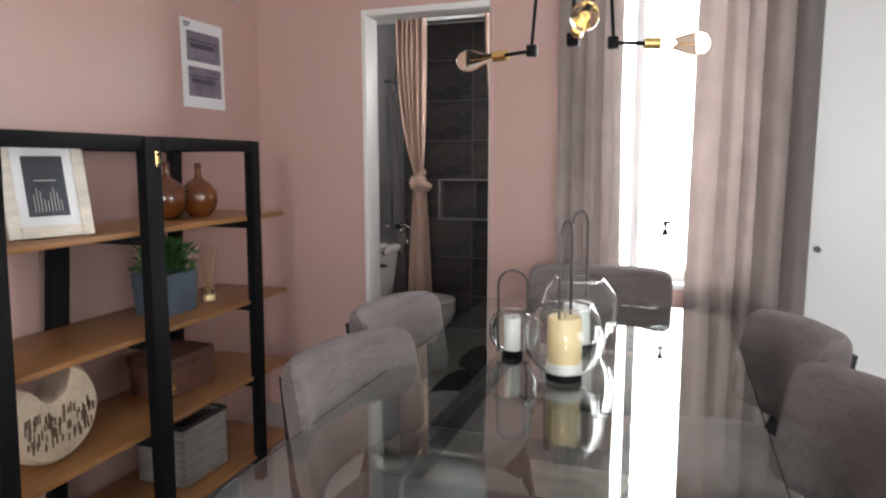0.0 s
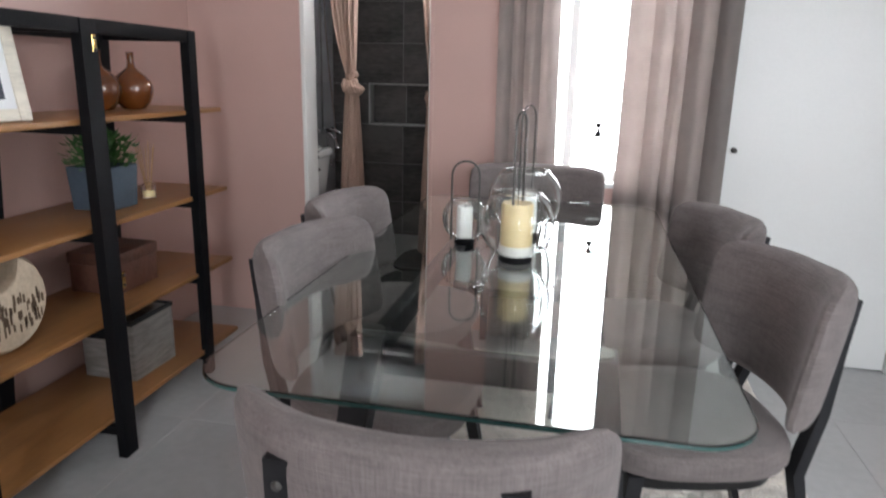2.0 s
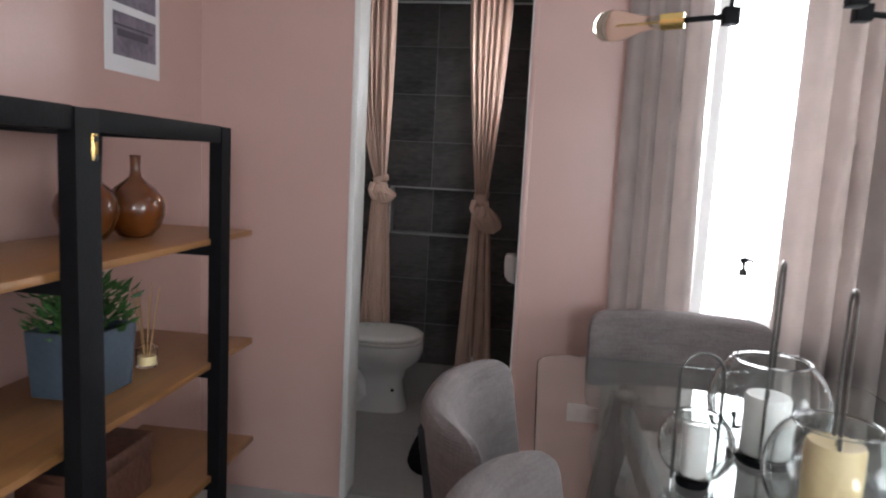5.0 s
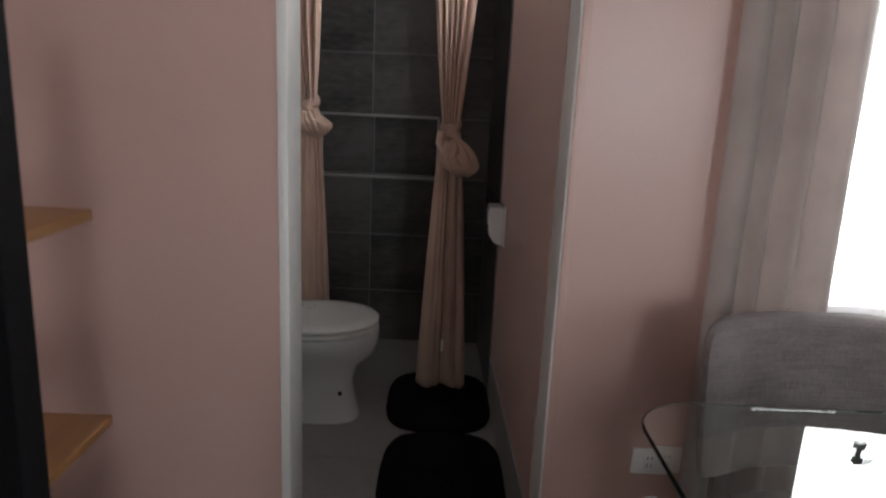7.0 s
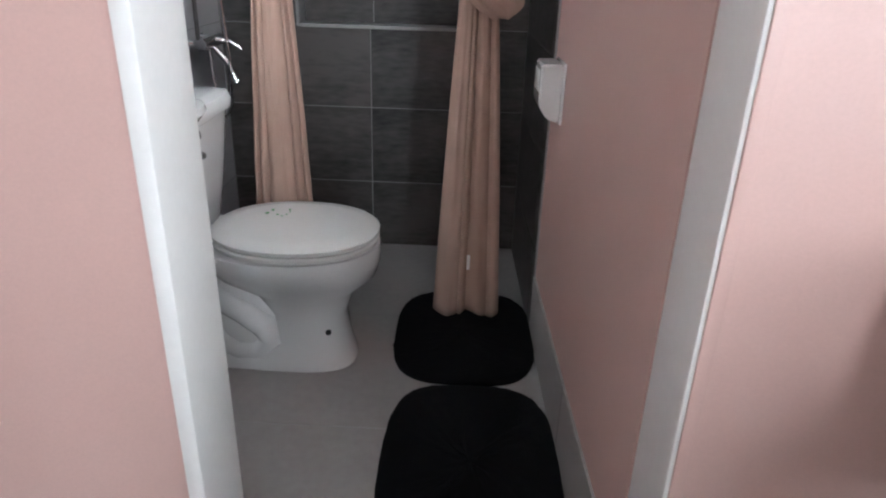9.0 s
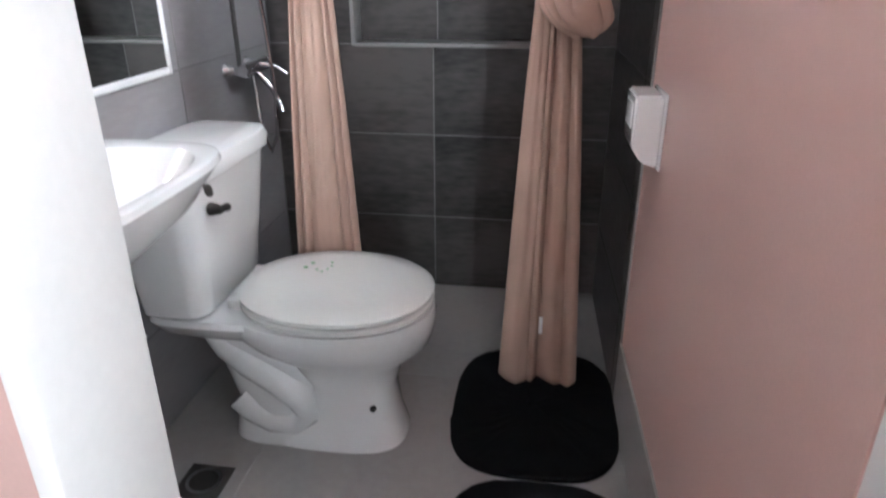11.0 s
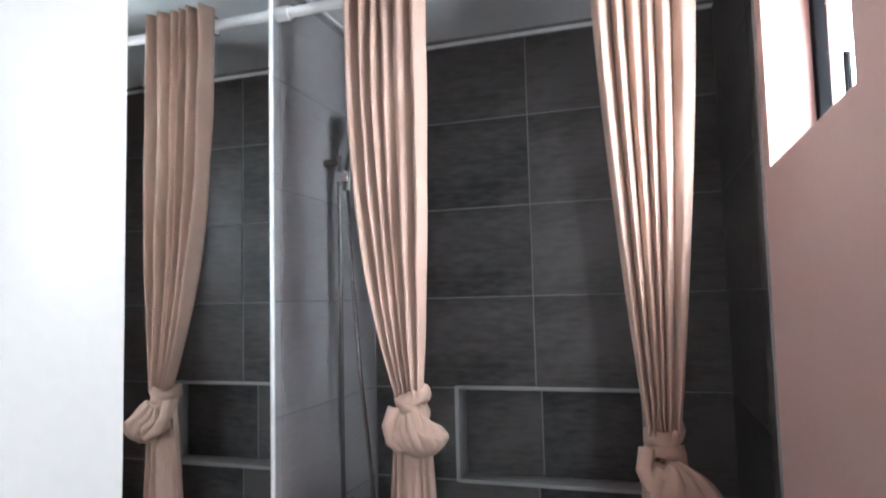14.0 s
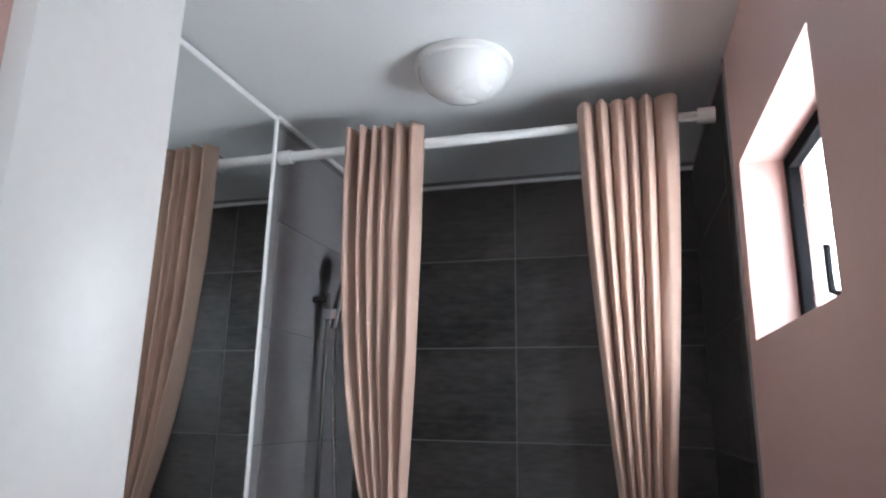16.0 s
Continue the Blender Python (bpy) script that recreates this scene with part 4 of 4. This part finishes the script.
part("trim", boxm(0, .014, my0 + .012, my1 - .013, mz1 - .014, mz1, .003), WHITE, mi)

# ---- shower curtains on their rail ----
RY, RZ = -.615, 2.295
rail = thing("curtain_rail", "white tension rail for the shower curtains", "curtain rail")
part("tube", tube(bmesh.new(), [(XL + .012, RY, RZ), (XR - .012, RY, RZ)], .0125, 16), PLASTIC, rail)
part("tube", tube(bmesh.new(), [(XL + .012, RY, RZ), (.04, RY, RZ)], .0145, 16), PLASTIC, rail)
for x, s in ((XL, 1), (XR, -1)):
    part("end_cap", tube(bmesh.new(), [(x + s * .001, RY, RZ), (x + s * .02, RY, RZ), (x + s * .04, RY, RZ)], .02, 16), PLASTIC, rail)


def wrap(bm, c, rx, ry, band, tilt, seed, n=64, m=18):
    """A rolled band of cloth round the curtain's neck."""
    rings = []
    for i in range(n):
        a = 2 * math.pi * i / n
        ring = []
        for j in range(m):
            b = 2 * math.pi * j / m
            w = 1 + .16 * noise.noise((math.cos(a) * 1.6, math.sin(a) * 1.6, b * .9 + seed)) + .07 * math.sin(b * 4 + a * 3 + seed)
            d = band * .55 * math.cos(b) * w
            ring.append((c[0] + (rx + d) * math.cos(a), c[1] + (ry + d) * math.sin(a), c[2] + band * math.sin(b) * w + tilt * math.cos(a) + .006 * math.sin(2 * a + seed)))
        rings.append(ring)
    rings.append(rings[0])
    ring_loft(bm, rings, cap=False)
    bmesh.ops.remove_doubles(bm, verts=bm.verts, dist=.0003)
    return bm


def pouch(c, lean, length, wide, deep, pleats, seed, n=120, m=44):
    """A gathered bag of cloth that hangs from the neck, pleated at its mouth and slack below; lean: sideways drift."""
    rings = []
    for j in range(m + 1):
        t = j / m
        r = (math.sin(math.pi * (.10 + .86 * t)) ** .7) * (.62 + .5 * t - .12 * t * t)
        ring = []
        for i in range(n):
            a = 2 * math.pi * i / n
            warp = 1.6 * noise.noise((math.cos(a) * .9, math.sin(a) * .9, t * 1.4 + seed))
            crease = abs(math.sin(pleats * a / 2 + warp * 2 + 1.3 * t)) ** .6 - .6
            soft = noise.noise((math.cos(a) * 1.3 + seed, math.sin(a) * 1.3, t * 2.4))
            k = r * (1 + (.26 * (1 - t) ** .8 + .07) * crease + .20 * soft)
            x = c[0] + lean * length * (t ** 1.2) + wide * k * math.cos(a) * (1 + .25 * t * (math.cos(a) > 0))
            z = c[2] - length * t + .25 * wide * k * math.cos(a) * lean + .014 * soft
            ring.append((x, c[1] - deep * .35 + deep * k * math.sin(a), z))
        rings.append(ring)
    return ring_loft(bmesh.new(), rings)


def shower_curtain(xt0, xt1, xk, zk, xb0, xb1, zb, seed, label, gather, folds, panels, knot):
    cu = thing("shower_curtain", label, "shower curtain", "shower curtains")
    zt = RZ + .045
    ct, cb = (xt0 + xt1) / 2, (xb0 + xb1) / 2
    lean, drop, length, wide, deep, pleats = knot

    def wid(v):
        return 1 - .70 * v ** gather

    drape("upper_cloth", xt0, xt1, zk, zt, RY - .036, len(folds), .023, "", SHOWER, wid, lambda v: (xk - ct) * v ** gather, seed, nu=200, nv=56, parent=cu, widths=folds)
    drape("lower_cloth", xb0, xb1, zb, zk - .02, RY - .02, len(panels), .015, "", SHOWER, lambda v: .36 + .64 * v ** .75, lambda v: (xk - cb) * (1 - v) ** 1.4, seed + 2, nu=170, nv=44, parent=cu, widths=panels, hem=.022)
    bm = wrap(bmesh.new(), (xk, RY - .008, zk - .004), .034, .032, .020, .006, seed)
    wrap(bm, (xk + .004, RY - .012, zk - .034), .032, .031, .016, -.008, seed + 3)
    part("collar", bm, SHOWER, cu)
    part("knot", pouch((xk + .002, RY - .03, zk - drop), lean, length, wide, deep, pleats, seed), SHOWER, cu)
    bm = bmesh.new()
    tube(bm, [(xk - .036, RY - .035, zk - .03), (xk - .044, RY - .058, zk - .065), (xk - .03, RY - .075, zk - .10), (xk + .002, RY - .078, zk - .115)], .018, 14, .012)
    for v in bm.verts:
        v.co += Vector((0, 0, .006 * noise.noise(v.co * 40)))
    part("fold", bm, SHOWER, cu)
    for u in (.04, .965):
        x = xt0 + (xt1 - xt0) * u
        bm = bmesh.new()
        pts = [(x, RY + .026 * math.cos(a * math.pi / 8), RZ + .026 * math.sin(a * math.pi / 8)) for a in range(17)]
        tube(bm, pts, .003, 6)
        part("eyelet", bm, CHROME, cu)
    return cu


cl = shower_curtain(-.352, -.128, -.187, 1.275, -.30, -.085, .09, 2.2, "tan shower curtain tied in a low knot", 2.8, [.9, .8, .6, .7, 1.0, .9], [.5, .6, 1.9, .6, .5], (.42, .035, .10, .068, .058, 13))
cr_ = shower_curtain(.272, .508, .392, 1.205, .285, .505, .075, 7.7, "tan shower curtain tied in a slack knot", 1.5, [1.0, .8, .8, .7, .9, 1.2], [1.5, .5, 1.3, .8], (.45, .055, .145, .082, .064, 11))
part("care_tag", boxm(.391, .401, RY - .072, RY - .070, .25, .30), PAPER, cr_, "small white care tag")

# ---- shower set ----
sh = thing("shower_set", "chrome shower mixer with hand shower and hose", "shower", at=(XL, 0, 0))
part("mixer", tube(bmesh.new(), [(.055, -.36, .865), (.055, -.27, .865), (.055, -.18, .865)], .021, 16), CHROME, sh)
for y in (-.345, -.195):
    part("wall_flange", tube(bmesh.new(), [(.001, y, .865), (.01, y, .865), (.05, y, .865)], .022, 16, .014), CHROME, sh)
part("mixer_lever", tube(bmesh.new(), [(.075, -.27, .875), (.12, -.26, .868), (.155, -.25, .845)], .009, 10, .006), CHROME, sh)
part("spout", tube(bmesh.new(), [(.055, -.25, .85), (.10, -.25, .80), (.13, -.25, .73)], .011, 10), CHROME, sh)
part("rail", tube(bmesh.new(), [(.05, -.355, .88), (.05, -.355, 1.95)], .007, 12), STEEL, sh)
for z in (1.93,):
    part("rail_bracket", tube(bmesh.new(), [(0.001, -.355, z), (.05, -.355, z)], .011, 10), STEEL, sh)
part("holder", boxm(.04, .085, -.37, -.34, 1.865, 1.90, .006), CHROME, sh)
hand = bmesh.new()
tube(hand, [(.075, -.355, 1.84), (.085, -.35, 1.92), (.10, -.345, 1.99)], .012, 12, .017)
bmesh.ops.create_uvsphere(hand, u_segments=20, v_segments=12, radius=1, matrix=Matrix.Translation((.115, -.343, 2.03)) @ pose(0, 0, 0, 0, 25, 0) @ Matrix.Diagonal((.02, .042, .06, 1)))
part("hand_shower", hand, STEEL, sh)
hose = [(.075, -.355, 1.84), (.085, -.35, 1.6), (.10, -.335, 1.3), (.12, -.31, 1.0), (.125, -.29, .80), (.11, -.27, .66), (.08, -.26, .60), (.06, -.27, .66), (.055, -.28, .84)]
part("hose", tube(bmesh.new(), hose, .0065, 8), CHROME, sh)

# ---- soap holder, ceiling lamp, mats, drain ----
sp = thing("soap_holder", "white ceramic wall-mounted paper holder", "soap holder", at=(XR + .025, -.79, .762), turn=1.8)
part("back_plate", boxm(-.008, 0, -.066, .066, -.004, .154, .004), CERAMIC, sp)
bm = bmesh.new()
ring_loft(bm, [[(-x, -w, z0), (-x, w, z0), (-x, w, z1), (-x, -w, z1)] for x, w, z0, z1 in ((.007, .060, .0, .150), (.04, .060, .010, .150), (.064, .057, .045, .149))])
bmesh.ops.bevel(bm, geom=bm.edges[:], offset=.005, segments=3, affect='EDGES')
part("body", bm, CERAMIC, sp)
# The hollow's shade is put into colour: a greyer plate on the front.
part("recess", boxm(-.0665, -.062, -.040, .040, .078, .132, .002), SHADE, sp)

cl_ = thing("ceiling_lamp", "round opal glass ceiling lamp, switched off", "ceiling lamp", at=(.02, -.79, HB))
part("base", lathe(bmesh.new(), [(.118, -.001), (.118, -.018), (.108, -.02)], 40), PLASTIC, cl_)
part("shade", lathe(bmesh.new(), [(.109, -.019), (.106, -.035), (.095, -.055), (.074, -.072), (.045, -.083), (.012, -.087), (.001, -.0872)], 40), SHADE, cl_)


def make_mat(x0, x1, y0, y1, label):
    bm = bmesh.new()
    cx, cy, rx, ry = (x0 + x1) / 2, (y0 + y1) / 2, (x1 - x0) / 2, (y1 - y0) / 2
    rings = [oval(cx, cy, z, rx * k, ry * k, 90, 3.4) for z, k in ((FZ + .001, .99), (FZ + .008, 1.0), (FZ + .014, .985))] + [oval(cx, cy, FZ + .015, rx * k, ry * k, 90, 3.4) for k in (.95, .9, .8, .7, .6, .5, .4, .3, .2, .1, .02)]
    ring_loft(bm, rings)
    for v in bm.verts:
        if v.co.z > FZ + .007:
            v.co += Vector((random.uniform(-.002, .002), random.uniform(-.002, .002), random.uniform(0, .004)))
    return solo("bath_mat", bm, MAT, label, "bath mat", group="black bath mats")


make_mat(.172, .612, -1.0, -.445, "black fluffy bath mat under the shower curtain")
make_mat(.195, .63, -1.64, -1.01, "black fluffy bath mat by the doorway")
dr = thing("floor_drain", "dark square metal floor drain", "drain", at=(-.375, -1.115, FZ))
part("plate", boxm(-.055, .055, -.055, .055, .0015, .004, .001), STEEL, dr)
part("ring", lathe(bmesh.new(), [(.042, .004), (.042, .007), (.034, .007), (.034, .0041)], 28, cap=False), CHROME, dr)
part("grate", lathe(bmesh.new(), [(.033, .0042), (.033, .0055), (.02, .0058)], 24), STEEL, dr)

# cornice under the bathroom ceiling and light tile trims
for nm, a in (("trim_west", (XL, XL + .012, my1, -.012, HB - .014, HB - .002)), ("trim_north", (XL, XR - .0, -.012, -.001, HB - .03, HB - .018))):
    solo(nm, boxm(*a, .002), WHITE, "thin white bead along the ceiling edge", "trim", "structure")
solo("trim_east", boxm(XR - .004, XR + .002, -.668, -.66, 0, HB), TRIM, "slim metal edge of the shower tiles", "trim", "structure").matrix_basis = EAST
for a in ((NX0 - .008, NX0 + .004, NZ0 - .006, NZ1 + .006), (NX1 - .004, NX1 + .008, NZ0 - .006, NZ1 + .006)):
    solo("trim_niche", boxm(a[0], a[1], -.004, ND, a[2], a[3], .001), TRIM, "light edge trim of the shower niche", "trim", "structure")
for z in (NZ0 - .008, NZ1 - .004):
    solo("trim_niche", boxm(NX0 + .004, NX1 - .004, -.004, ND, z, z + .012, .001), TRIM, "light edge trim of the shower niche", "trim", "structure")

# ---- skirting of the dining room ----
solo("tile_bed", boxm(XR - .0045, XR + .001, -.66, -.001, 0, HB - .03), TGROUT, "grout behind the shower side tiles", "wall", "structure").matrix_basis = EAST

# ---- tiles, one by one ----
TH = .302


def tile_mesh(w, h, m, axis, d=.008):
    """A tile with eased edges; axis: the way its face looks."""
    g_, e = .0016, .0014
    bm = bmesh.new()
    ring_loft(bm, [[(x, y, z) for x, y in ((g_ + k, g_ + k), (w - g_ - k, g_ + k), (w - g_ - k, h - g_ - k), (g_ + k, h - g_ - k))] for z, k in ((0, 0), (d - e, 0), (d, e))])
    rot = {'-y': Matrix(((1, 0, 0), (0, 0, -1), (0, 1, 0))), '+x': Matrix(((0, 0, 1), (1, 0, 0), (0, 1, 0))), '-x': Matrix(((0, 0, -1), (1, 0, 0), (0, 1, 0))), '+z': Matrix.Identity(3)}[axis]
    for v in bm.verts:
        v.co = rot @ v.co
    return mesh("tile", bm, m, smooth=False)


def tile_patch(parent, a0, a1, z0, z1, m, axis, place, cache={}):
    w, h = round(a1 - a0, 4), round(z1 - z0, 4)
    if w < .02 or h < .02:
        return
    key = (w, h, m.name, axis)
    if key not in cache:
        cache[key] = tile_mesh(w, h, m, axis)
    piece("tile", cache[key], parent, place(a0, z0))


zs = [i * TH for i in range(8)] + [HB - .03]
for z0, z1 in zip(zs, zs[1:]):
    if abs(z0 - NZ0) < .01:
        cols, deep = ((XL, NX0), (NX1, XR)), ((NX0, 0), (0, NX1))
    else:
        cols, deep = ((XL, 0), (0, XR)), ()
    for a0, a1 in cols:
        tile_patch(bath_wall, a0, a1, z0, z1, TILE, '-y', lambda a, z: (a, .009, z))
    for a0, a1 in deep:
        tile_patch(bath_wall, a0, a1, z0, z1, TILE, '-y', lambda a, z: (a, ND + .009, z))
    west = bpy.data.objects["wall_bath_west"]
    for a0, a1 in ((YI, -1.2), (-1.2, -.6), (-.6, 0)):
        tile_patch(west, a0, a1, z0, z1, WTILE, '+x', lambda a, z: (XL - .009, a, z))
    east = bpy.data.objects["wall_bath_east"]
    for a0, a1 in ((-.66, -.60), (-.60, 0)):
        tile_patch(east, a0, a1, z0, z1, TILE, '-x', lambda a, z: (XR + .002, a, z))
for a0, a1 in ((YI, -1.26), (-1.26, -.66)):
    tile_patch(east, a0, a1, 0, .228, BFLOOR, '-x', lambda a, z: (XR + .002, a, z))
xs, ys = (XL, -.285, .315, XR + .055), (YI - .07, -1.2, -.6, 0)
for x0, x1 in zip(xs, xs[1:]):
    for y0, y1 in zip(ys, ys[1:]):
        tile_patch(bath_floor, x0, x1, y0, y1, BFLOOR, '+z', lambda a, z: (a, z, FZ - .008))
for i in range(8):
    for j in range(11):
        x0, y1 = XD + .6 * i, YI - .07 - .6 * j
        x1, y0 = min(x0 + .6, XE), max(y1 - .6, YR)
        tile_patch(floor, x0, x1, y0, y1, FLOOR, '+z', lambda a, z: (a, z, FZ - .008))
